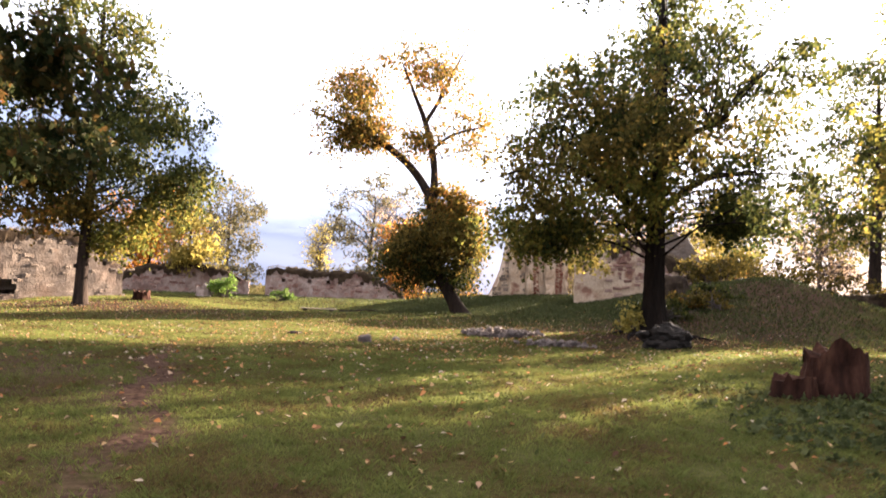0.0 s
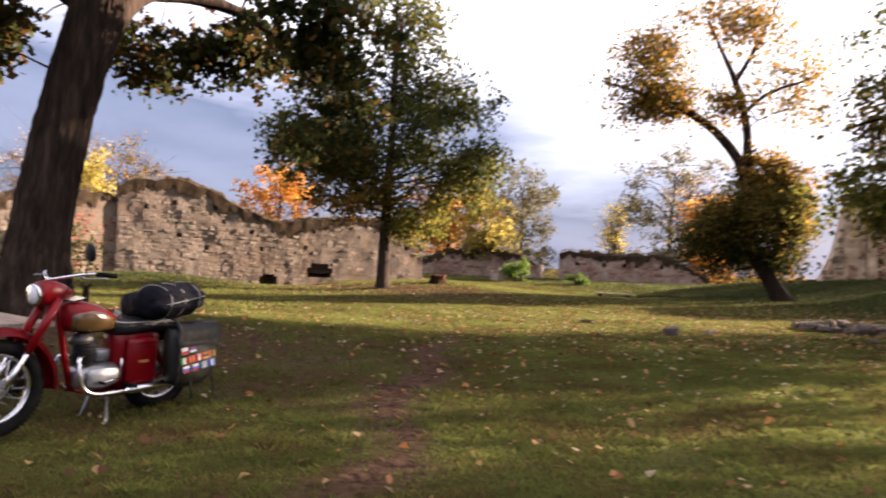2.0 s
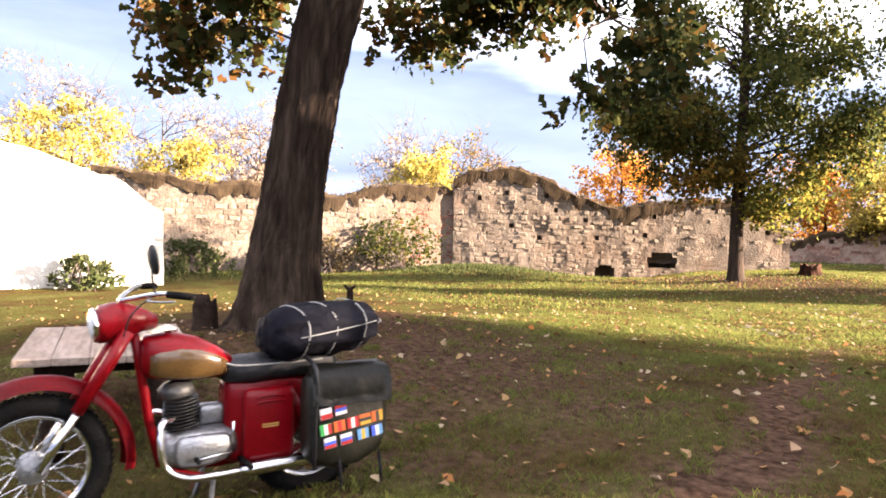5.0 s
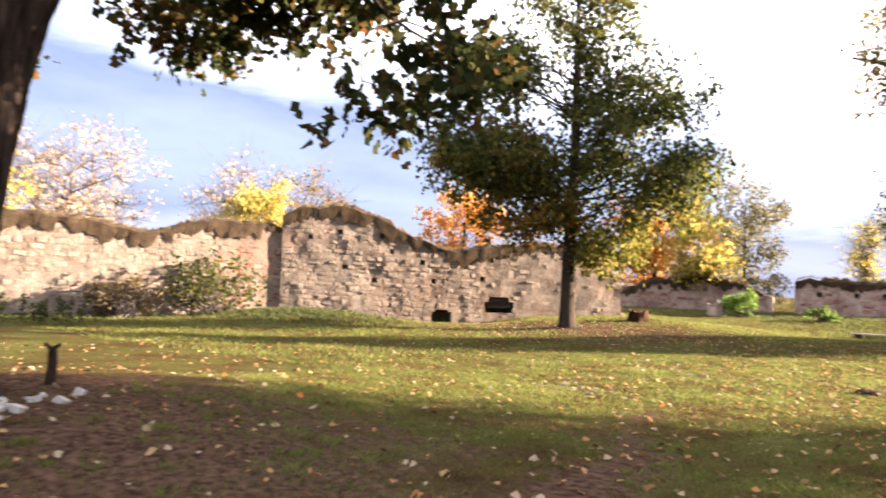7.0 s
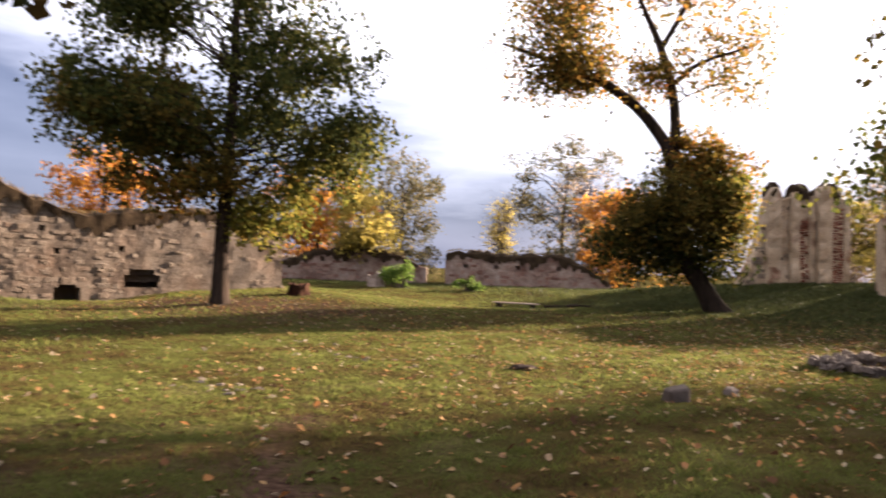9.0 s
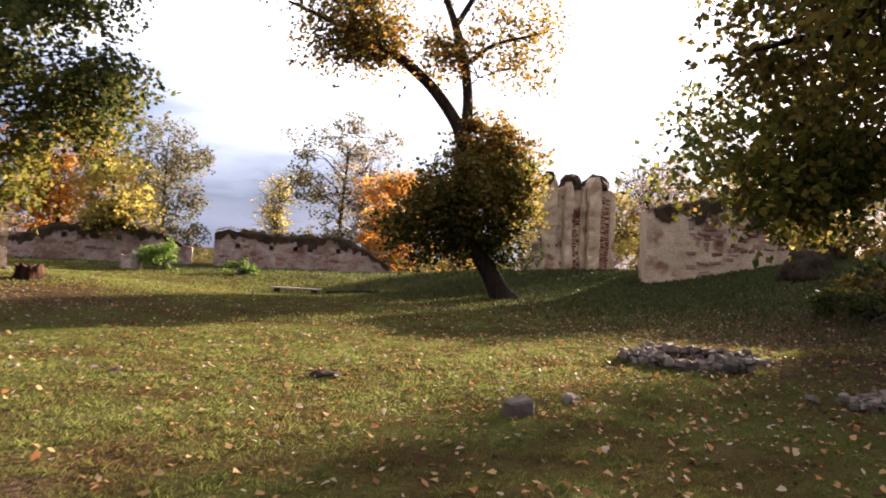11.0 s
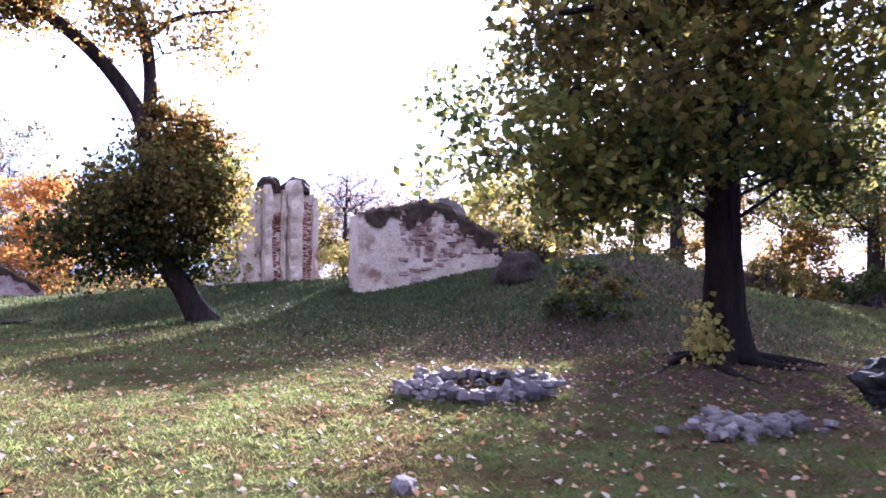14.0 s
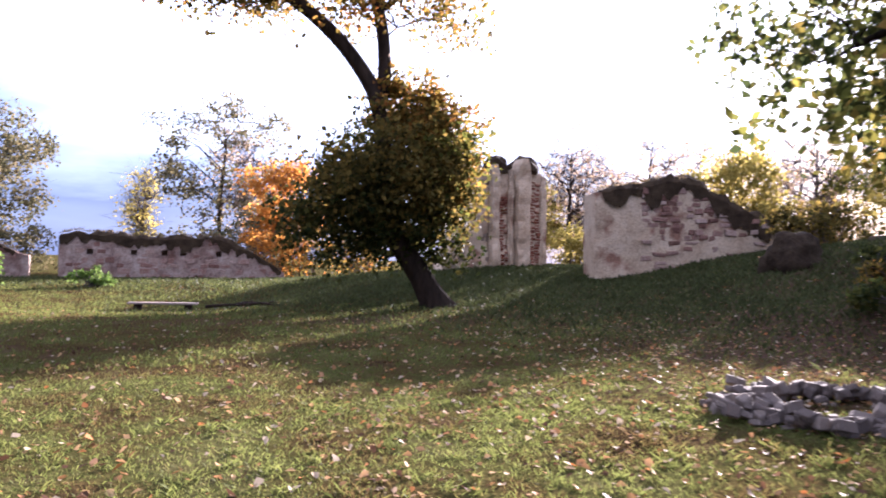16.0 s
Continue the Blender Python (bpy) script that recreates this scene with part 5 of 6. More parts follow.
def duffel():
    root = thing("duffel_bag", BIKE, "black cloth duffel bag tied with grey cords over the seat", "bag")
    bm = bmesh.new()
    secs = []
    for k, (v, r) in enumerate(((-0.40, 0.07), (-0.385, 0.115), (-0.33, 0.145), (-0.16, 0.16), (0.0, 0.165), (0.16, 0.158), (0.32, 0.14), (0.37, 0.105), (0.385, 0.07))):
        secs.append((v * 0.86, 0, 0, r * 1.1, r * 0.86))
    bm_loft(bm, secs, 44, 2.4, 0.34, 8.0)
    bmesh.ops.transform(bm, verts=bm.verts, matrix=pose(1.385, -0.06, 0.915, 0, -3, 14))
    part("bag_body", bm, M_BAG, root, smooth=True)
    bm = bmesh.new()
    bm_loft(bm, [(1.08, 0.05, 0.86, 0.10, 0.06), (1.11, 0.05, 0.87, 0.16, 0.10), (1.22, 0.05, 0.88, 0.18, 0.115), (1.34, 0.05, 0.88, 0.16, 0.10)], 22, 2.6, 0.10, 2.0)
    part("side_roll", bm, M_BAG, root, "black cloth roll beside the bag", smooth=True)
    for v in (-0.21, -0.03, 0.17):
        bm = bmesh.new()
        ring = []
        for k in range(21):
            w = 2 * math.pi * k / 20
            ring.append(pose(1.385, -0.06, 0.915, 0, -3, 14) @ Vector((v + 0.01 * math.sin(3 * w), 0.183 * math.cos(w), 0.148 * math.sin(w))))
        bm_tube(bm, ring, 0.0042, 6)
        part("cord", bm, M_CORD, root, "grey tie cord", smooth=True)
    bm = bmesh.new()
    bm_tube(bm, [pose(1.385, -0.06, 0.915, 0, -3, 14) @ Vector((v, -0.186 + 0.3 * v * v, 0.01 + 0.06 * v)) for v in np.linspace(-0.26, 0.26, 9)], 0.004, 6)
    part("cord", bm, M_CORD, root, "grey tie cord", smooth=True)
    return root


duffel()


# ---- table, bench, stick by the motorcycle ----
def rough_table():
    z = gz(-6.7, 6.3)
    top = 0.86 - z
    root = thing("garden_table", pose(-6.7, 6.3, z, 0, 0, 165), "low weathered wooden table on dark timber legs", "table")
    for k in range(5):
        bm = bmesh.new()
        bm_box(bm, (1.6, 0.196, 0.045), pose(0.004 * (k % 2), -0.4 + k * 0.2, top - 0.022, 0.4 * (k - 2), 0, 0.15 * (k - 2)), 0.006)
        part("plank", bm, M_PLANK, root)
    for x in (-0.55, 0.55):
        bm = bmesh.new()
        bm_box(bm, (0.10, 0.8, 0.08), pose(x, 0, top - 0.085), 0.012)
        part("crossbeam", bm, M_LOG, root)
        for y in (-0.28, 0.28):
            bm = bmesh.new()
            bm_tube(bm, [(x, y * 1.1, -0.05), (x, y, top - 0.12)], [0.075, 0.065], 10)
            part("leg", bm, M_LOG, root, "dark round timber leg", smooth=True)


def log_bench(x, y, rz, length, h, label, leg_r=0.12):
    z = gz(x, y)
    root = thing("bench", pose(x, y, z, 0, 0, rz), label, "bench")
    bm = bmesh.new()
    bm_box(bm, (length, 0.34, 0.05), pose(0, 0, h - 0.025, 0.6, 0.4, 0), 0.01)
    part("seat_plank", bm, M_PLANK, root, "grey weathered plank")
    for sx in (-0.36, 0.36):
        bm = bmesh.new()
        bm_lathe(bm, [(leg_r * 1.08, -0.06), (leg_r, 0.05), (leg_r * 0.96, h * 0.6), (leg_r, h - 0.05)], pose(sx * length, 0, 0), 14)
        part("leg", bm, M_LOG, root, "dark log section")


rough_table()
log_bench(-7.6, 4.55, 12, 1.5, 0.46, "weathered plank bench on dark log legs beside the table")
log_bench(-6.4, 38.1, -3, 1.9, 0.24, "low plank bench on two dark logs across the grass")

z_stick = gz(-6.95, 5.15)
V, F = [], []
tube(V, F, curve_pts([(-6.95, 5.15, z_stick - 0.05), (-6.93, 5.28, z_stick + 0.35), (-6.86, 5.36, z_stick + 0.7), (-6.84, 5.46, z_stick + 1.02)], 10), [0.016, 0.016, 0.015, 0.015, 0.014, 0.014, 0.013, 0.012, 0.011, 0.01, 0.008], 7)
tagged(mesh_ob("wooden_stick", V, F, M_LOG, smooth=True), "thin crooked stick stuck upright in the grass", "stick")


# ---- stumps, stake, stones, boulder ----
def lump(name, x, y, size, label, category, mat, seed, sub=3, rough=0.28, sink=0.25, rz=0.0, group="", z=None):
    """A rough stone: a ball dented by noise, flattened below."""
    bm = bmesh.new()
    bmesh.ops.create_icosphere(bm, subdivisions=sub, radius=0.5)
    for v in bm.verts:
        d = v.co.normalized()
        k = 1 + rough * (noise.noise(d * 1.7 + Vector((seed, 0, 0))) + 0.5 * noise.noise(d * 4.1 + Vector((0, seed, 0))) + 0.25 * noise.noise(d * 9 + Vector((0, 0, seed))))
        v.co = Vector((d.x * size[0], d.y * size[1], d.z * size[2])) * 0.5 * k
    z = gz(x, y) if z is None else z
    me = bpy.data.meshes.new(name)
    bm.to_mesh(me); bm.free()
    me.materials.append(mat)
    if mat is M_EARTH:
        me.polygons.foreach_set("use_smooth", [True] * len(me.polygons))
    ob = new(name, me)
    ob.matrix_world = pose(x, y, z + size[2] * (0.5 - sink), 0, 0, rz)
    return tagged(ob, label, category, group)


def stump(x, y, r, h, label, seed, mat=M_STUMP, flare=0.3, lean=0.0):
    V, F = [], []
    z = gz(x, y)
    n, sides = 8, 30
    for k in range(n + 1):
        hh = h * k / n
        for i in range(sides):
            w = 2 * math.pi * i / sides
            rr = r * (1 + flare * math.exp(-hh / 0.15) * (0.6 + 0.5 * math.cos(4 * w + seed)) + 0.14 * noise.noise(Vector((math.cos(w) * 2, math.sin(w) * 2, hh * 3 + seed))))
            top = hh + (h * (0.45 * noise.noise(Vector((math.cos(w) * 1.4, math.sin(w) * 1.4, seed * 3.1))) + 0.3 * noise.noise(Vector((math.cos(w) * 4, math.sin(w) * 4, seed)))) if k == n else 0)
            V.append((rr * math.cos(w) + lean * hh, rr * math.sin(w), top - 0.06))
    for k in range(n):
        for i in range(sides):
            j = (i + 1) % sides
            F.append((k * sides + i, k * sides + j, (k + 1) * sides + j, (k + 1) * sides + i))
    V.append((lean * h, 0, h * 0.72))
    for i in range(sides):
        F.append((n * sides + i, n * sides + (i + 1) % sides, len(V) - 1))
    root = thing("tree_stump", pose(x, y, z), label, "stump")
    mesh_ob("stump_wood", V, F, mat, root)
    return root


big = stump(5.4, 9.95, 0.40, 0.66, "large rotten reddish-brown tree stump in the grass", 2.0)
stump(4.75, 9.75, 0.26, 0.32, "low broken part of a rotten stump", 7.0)
stump(-9.26, 7.99, 0.13, 0.36, "short dark cut stump beside the oak", 4.0, M_LOG)
stump(-13.0, 31.6, 0.34, 0.42, "brown ragged stump near the wall end", 5.0)
stump(-14.1, 43.2, 0.40, 0.60, "pale broken stump by the far wall", 6.0, M_PLANK)

z_stake = gz(-9.28, 9.87)
V, F = [], []
tube(V, F, [(-9.28, 9.87, z_stake - 0.08), (-9.265, 9.885, z_stake + 0.17), (-9.26, 9.88, z_stake + 0.31), (-9.245, 9.88, z_stake + 0.36)], [0.052, 0.046, 0.042, 0.026], 9)
tube(V, F, [(-9.26, 9.88, z_stake + 0.31), (-9.32, 9.83, z_stake + 0.39)], [0.028, 0.016], 7)
tube(V, F, [(-9.26, 9.88, z_stake + 0.33), (-9.20, 9.92, z_stake + 0.385)], [0.024, 0.014], 7)
tagged(mesh_ob("wooden_post", V, F, M_LOG), "short dark wooden post with a notched head", "post")

lump("boulder", 5.75, 18.55, (1.3, 1.0, 0.72), "dark mossy boulder lying under the broad tree", "boulder", M_BOULDER, 3.3, 4, 0.4, 0.22)
lump("earth_mound", 10.5, 33.0, (1.8, 1.3, 1.6), "rounded brown rubble mound on the bank crest", "mound", M_EARTH, 12.3, 4, 0.3, 0.45)
lump("fallen_stone", -1.1, 18.6, (0.26, 0.2, 0.14), "small pale stone on the leafy grass", "stone", M_PEBBLE, 6.1, 2, 0.25, 0.25, 60)


def field_stone(rng):
    """One angular stone mesh."""
    bm = bmesh.new()
    bmesh.ops.create_cube(bm, size=1.0)
    for v in bm.verts:
        v.co *= rng.uniform(0.78, 1.08)
        v.co.x += rng.uniform(-0.10, 0.10); v.co.y += rng.uniform(-0.10, 0.10)
    bmesh.ops.bevel(bm, geom=bm.edges[:], offset=0.10, segments=1, affect="EDGES")
    me = bpy.data.meshes.new("stone")
    bm.to_mesh(me); bm.free()
    me.materials.append(M_PEBBLE)
    return me


rng_s = np.random.RandomState(77)
STONES = [field_stone(rng_s) for _ in range(9)]
CHALK = [field_stone(rng_s) for _ in range(4)]
for me in CHALK:
    me.materials[0] = M_CHALK


def stone_heap(name, x, y, label, category, spots, rng, meshes=STONES):
    """spots: (dx, dy, lift, size) of the stones, each its own piece."""
    z = gz(x, y)
    root = thing(name, pose(x, y, z), label, category)
    for dx, dy, lift, s in spots:
        ob = new("stone", meshes[rng.randint(len(meshes))])
        ob.parent = root
        zz = gz(x + dx, y + dy) - z
        ob.matrix_basis = pose(dx, dy, zz + lift + s * 0.22, rng.uniform(-25, 25), rng.uniform(-25, 25), rng.uniform(0, 360)) @ Matrix.Diagonal((s * rng.uniform(0.8, 1.4), s * rng.uniform(0.7, 1.1), s * rng.uniform(0.5, 0.85), 1))
    return root


cut = new("cut_stone", STONES[2])
cut.matrix_world = pose(-1.82, 17.9, gz(-1.82, 17.9) + 0.075, 8, -6, 25) @ Matrix.Diagonal((0.29, 0.21, 0.21, 1))
tagged(cut, "single pale squared stone on the leafy grass", "stone")
ring_spots = []
for k in range(230):
    w = rng_s.uniform(0, 2 * math.pi)
    rr = rng_s.normal(0.94, 0.17)
    ring_spots.append((rr * math.cos(w) * 0.96, rr * math.sin(w) * 0.86, rng_s.choice([0.0, 0.03, 0.08, 0.13]), rng_s.uniform(0.07, 0.20)))
stone_heap("stone_ring", 1.98, 22.25, "ring of piled grey field stones round an old pit", "stone ring", ring_spots, rng_s)
heap = [(rng_s.normal(0, 0.42), rng_s.normal(0, 0.24), rng_s.choice([0.0, 0.03, 0.09]), rng_s.uniform(0.06, 0.15)) for _ in range(120)]
stone_heap("stone_pile", 3.0, 18.75, "low pile of pale broken stones", "stone pile", heap, rng_s)
for hx, hy, n_st, sp in ((-7.1, 16.4, 26, 0.42), (-6.6, 19.6, 20, 0.40), (-8.15, 21.4, 14, 0.25), (-4.2, 37.9, 18, 0.6)):
    heap = [(rng_s.normal(0, sp), rng_s.normal(0, sp * 0.5), -0.035, rng_s.uniform(0.05, 0.12)) for _ in range(n_st)]
    stone_heap("rubble_patch", hx, hy, "scattered flat rubble half sunk in the grass", "rubble", heap, rng_s)
white = [(rng_s.normal(0, 0.32), rng_s.normal(0, 0.22), -0.01, rng_s.uniform(0.05, 0.12)) for _ in range(16)]
stone_heap("pale_stones", -8.55, 9.35, "few whitish stones beside the oak roots", "stones", white, rng_s, CHALK)

lump("earth_clod", -3.9, 19.8, (0.44, 0.30, 0.11), "dark clod of turf lying on the grass", "earth", M_LOG, 9.1, 3, 0.4, 0.3)
# fallen branches beyond the bench
for k, (bx, by, rz, ln) in enumerate(((-4.4, 38.0, 12, 1.7), (-3.6, 37.6, -20, 1.3), (-4.0, 38.5, 40, 1.0))):
    V, F = [], []
    z = gz(bx, by)
    tube(V, F, curve_pts([(-ln / 2, 0, 0.04), (-ln * 0.1, 0.06, 0.08), (ln * 0.2, -0.04, 0.06), (ln / 2, 0.05, 0.03)], 8), [0.05, 0.048, 0.045, 0.042, 0.04, 0.035, 0.03, 0.025, 0.015], 7)
    tube(V, F, [(0, 0.0, 0.07), (0.2, 0.18, 0.13), (0.34, 0.30, 0.10)], [0.025, 0.018, 0.008], 6)
    ob = mesh_ob("fallen_branch", V, F, M_LOG, smooth=True)
    ob.matrix_world = pose(bx, by, z, 0, 0, rz)
    tagged(ob, "dark dead branch lying on the grass", "branch", "fallen branches")

# ---- weeds, shrubs, grass, fallen leaves ----
def blades(rng, P, h, w, lean=0.45):
    """One tapered bent blade per foot point P (n, 3): two faces."""
    n = len(P)
    a = rng.uniform(0, 2 * math.pi, n)
    s = np.stack([np.cos(a), np.sin(a), np.zeros(n)], 1)
    b = rng.uniform(0, 2 * math.pi, n)
    H = (h * rng.uniform(0.5, 1.3, n))[:, None]
    W = (w * rng.uniform(0.7, 1.3, n))[:, None]
    d = np.stack([np.cos(b), np.sin(b), np.zeros(n)], 1) * H * rng.uniform(0.1, 1.0, n)[:, None] * lean
    up = np.array([0, 0, 1.0])
    V = np.stack([P - s * W, P + s * W, P + up * H * 0.6 + d * 0.4 + s * W * 0.7, P + up * H + d], 1).reshape(-1, 3)
    k = np.arange(n) * 4
    F = np.concatenate([np.stack([k, k + 1, k + 2], 1), np.stack([k, k + 2, k + 3], 1)])
    return V, F


def scatter(rng, n, x0, x1, y0, y1, keep=None):
    x, y = rng.uniform(x0, x1, n), rng.uniform(y0, y1, n)
    if keep is not None:
        k = rng.uniform(0, 1, n) < keep(x, y)
        x, y = x[k], y[k]
    return np.stack([x, y, ground_z(x, y) - 0.005], 1)


def earth_thin(x, y):
    e = bump_at(x, y, -7.6, 9.3, 0.95, 2.5, 2.2) + bump_at(x, y, 6.0, 21.4, 0.85, 2.5, 2.1) + bump_at(x, y, -13.5, 28.4, 0.7, 3.4, 1.6)
    tx = np.interp(y, [4, 6.7, 7.6, 9.7, 14.0, 18], [-2.0, -2.67, -3.03, -3.76, -5.14, -6.6])
    e = e + 0.9 * np.exp(-((x - tx - 0.15 * np.sin(y * 2.1)) / 0.27) ** 2) * (y < 15)
    patch = 0.55 + 0.45 * np.sin(x * 1.7 + np.sin(y * 1.1) * 2) * np.sin(y * 1.5 + np.cos(x * 0.8) * 2)
    return np.clip(1 - e, 0, 1) * (0.35 + 0.65 * patch)


rng_g = np.random.RandomState(5)
P = np.concatenate([scatter(rng_g, 420000, -9, 6, 1.5, 13, earth_thin), scatter(rng_g, 300000, -11, 8, 12, 26, earth_thin)])
V, F = blades(rng_g, P, 0.036, 0.0035, 1.3)
tagged(quick_mesh("grass", V, F, M_GRASS, None), "short mown autumn grass with yellowed blades", "grass", kind="stuff")
P = scatter(rng_g, 270000, -34, 22, 15, 47, lambda x, y: earth_thin(x, y) * np.where((x > -11) & (x < 8) & (y < 26), 0, 1))
V, F = blades(rng_g, P, 0.065, 0.012, 1.2)
tagged(quick_mesh("meadow_grass", V, F, M_GRASS, None), "rougher grass farther across the court", "grass", kind="stuff")
Q = []
for cx, cy, sx, sy, n in ((-24.0, 23.8, 2.4, 1.2, 3500), (6.5, 40.0, 4.5, 3.2, 5200), (1.5, 41.5, 4.0, 2.5, 2500), (10.5, 34.0, 3.2, 2.6, 3500), (-10.0, 46.0, 8.0, 2.0, 3000), (-30.5, 17.0, 2.5, 4.0, 2600), (16.0, 28.0, 4.0, 3.0, 2500), (8.0, 33.0, 4.0, 3.0, 5000), (3.0, 39.0, 4.0, 2.5, 5000), (10.0, 29.0, 2.5, 2.5, 2500)):
    x, y = rng_g.normal(cx, sx, n * 2), rng_g.normal(cy, sy, n * 2)
    Q.append(np.stack([x, y, ground_z(x, y) - 0.01], 1))
V, F = blades(rng_g, np.concatenate(Q), 0.13, 0.022, 1.3)
x, y = rng_g.normal(8.0, 2.4, 9000), rng_g.normal(10.5, 2.8, 9000)
v2, f2 = blades(rng_g, np.stack([x, y, ground_z(x, y) - 0.01], 1), 0.06, 0.016, 1.6)
F = np.concatenate([F, f2 + len(V)]); V = np.concatenate([V, v2])
tagged(quick_mesh("tall_weeds", V, F, M_WEED, None), "tall green weeds and nettles on the banks", "weeds", kind="stuff")


def shrub(x, y, rx, h, label, mat, seed, per=60, size=0.12, n=26, z_lift=0.0):
    rng = np.random.RandomState(seed)
    z = gz(x, y)
    root = thing("shrub", pose(x, y, z), label, "shrub")
    cs = clumps_in(rng, (0, 0, h * 0.5, rx, rx * 0.7, h * 0.48), n, 0.3, 0.1, 1.2)
    cs = [c for c in cs if c[2] > 0.05]
    V, F = [], []
    for c in cs:
        a = np.array([rng.normal(0, rx * 0.25), rng.normal(0, rx * 0.15), -0.03])
        tube(V, F, [a, (a + c) / 2 + np.array([0, 0, 0.1]), c, c + rng.normal(0, 0.2, 3) + np.array([0, 0, 0.25])], [0.02, 0.014, 0.009, 0.003], 5, False)
    mesh_ob("twigwork", V, F, M_BARK3, root)
    LV, LF = leaf_cloud(rng, cs, per, h * 0.14, size)
    LV[:, 2] = np.maximum(LV[:, 2], 0.02)
    quick_mesh("foliage", LV, LF, mat, root)
    return root


shrub(-25.3, 22.2, 2.3, 2.3, "half-bare dark bush against the stone wall", L_IVY, 201, 42, 0.14, 46)
shrub(-26.7, 19.6, 1.6, 1.5, "dry brownish bush against the stone wall", M_STRAW, 202, 40, 0.14, 36)
shrub(-28.9, 15.2, 1.6, 1.3, "low green bush at the foot of the sunny wall", M_WEED, 203, 46, 0.14, 30)
shrub(-21.2, 9.5, 1.2, 0.9, "low green bush at the foot of the sunny wall", M_WEED, 204, 46, 0.12, 24)
shrub(-12.8, 43.3, 0.95, 1.25, "bright green shrub before the low brick wall", M_SHRUB, 205, 70, 0.12, 30)
shrub(-9.5, 43.8, 0.75, 0.75, "small bright green shrub before the low brick wall", M_SHRUB, 206, 60, 0.10, 22)
shrub(11.6, 30.4, 1.2, 0.7, "low green bush on the dark bank", L_GREEN, 207, 60, 0.13, 34)
shrub(8.7, 27.3, 1.4, 0.75, "dark leafy scrub over the undercut bank", L_IVY, 212, 46, 0.12, 30)
shrub(10.8, 28.9, 1.5, 0.8, "dark leafy scrub over the undercut bank", L_OLIVE, 213, 46, 0.12, 30)
shrub(9.6, 28.8, 0.9, 0.7, "yellow-green sprouting bush on the bank", L_MIX, 208, 40, 0.10, 16)
shrub(-3.2, 53.8, 1.8, 2.4, "orange autumn bush at the crumbled wall end", L_ORANGE, 209, 60, 0.15, 36)
for k, (hx, hy, hr, hh) in enumerate(((13.2, 35.2, 1.7, 1.7), (17.0, 35.4, 2.0, 2.2), (20.6, 34.6, 2.0, 2.1), (24.0, 33.6, 2.0, 1.9))):
    shrub(hx, hy, hr, hh, "olive-brown bush behind the bank crest", L_OLIVE, 230 + k, 60, 0.15, 34)
shrub(10.2, 47.0, 1.8, 2.2, "yellow bush between the ruin walls", L_YELLOW, 210, 60, 0.15, 36)
shrub(17.2, 40.0, 1.8, 2.0, "yellowing bush on the mound crest", L_MIX, 211, 60, 0.15, 36)

# nettle spikes under the sunny wall
for k in range(26):
    rng_k = np.random.RandomState(400 + k)
    x, y = -21.0 + rng_k.normal(0, 0.5) - 0.45 * 6, 13.0 + rng_k.uniform(-1.5, 3.5)
    V, F = [], []
    h = rng_k.uniform(0.5, 0.95)
    tube(V, F, [(0, 0, -0.05), (0.03, 0, h * 0.6), (0.05, 0.02, h)], [0.012, 0.01, 0.004], 5)
    root = thing("nettle", pose(x, y, gz(x, y)), "tall pale nettle stalk by the wall foot", "weed", "nettles by the wall")
    mesh_ob("stalk", V, F, M_STRAW, root)
    cs = [(0.03, 0, h * q) for q in (0.3, 0.45, 0.6, 0.75, 0.9)]
    LV, LF = leaf_cloud(rng_k, cs, 9, 0.05, 0.11)
    quick_mesh("leaves", LV, LF, M_WEED, root)["kind"] = "stuff"

# fallen leaves: thick under the trees, thin elsewhere
def fallen_density(x, y):
    d = 0.12 + bump_at(x, y, 0.5, 20.5, 0.85, 4.6, 4.2) + bump_at(x, y, 3.5, 25.0, 0.4, 4.0, 4.0) + bump_at(x, y, -6.5, 9.5, 0.18, 4.0, 3.5) + bump_at(x, y, -6, 15, 0.10, 5, 4) + bump_at(x, y, -12.5, 28.0, 0.5, 4.0, 2.5) + bump_at(x, y, 7.5, 29.0, 0.4, 4.5, 4.5)
    return np.clip(d, 0, 1)


P = scatter(rng_g, 52000, -18, 14, 1.5, 38, fallen_density)
n = len(P)
P[:, 2] += rng_g.uniform(0.012, 0.05, n)
a = rng_g.uniform(0, 2 * math.pi, n)
tilt = rng_g.normal(0, 0.35, (n, 2))
d = np.stack([np.cos(a), np.sin(a), tilt[:, 0]], 1)
s = np.stack([-np.sin(a), np.cos(a), tilt[:, 1]], 1)
L = rng_g.uniform(0.03, 0.085, (n, 1)); W = L * rng_g.uniform(0.30, 0.48, (n, 1)); C = L * rng_g.uniform(0.05, 0.35, (n, 1))
up = np.array([0, 0, 1.0])
V = np.stack([P - d * L / 2, P - d * L * 0.1 + s * W + up * C, P + d * L * 0.25 + s * W * 0.7 + up * C * 0.7, P + d * L / 2 + up * C * 0.3, P + d * L * 0.25 - s * W * 0.7 + up * C * 0.7, P - d * L * 0.1 - s * W + up * C], 1).reshape(-1, 3)
k = np.arange(n) * 6
F = np.concatenate([np.stack([k, k + 1, k + 2, k + 3], 1), np.stack([k, k + 3, k + 4, k + 5], 1)])
tagged(quick_mesh("fallen_leaves", V, F, M_FALLEN, None), "scattered curled yellow and tan fallen leaves", "leaves", kind="stuff")

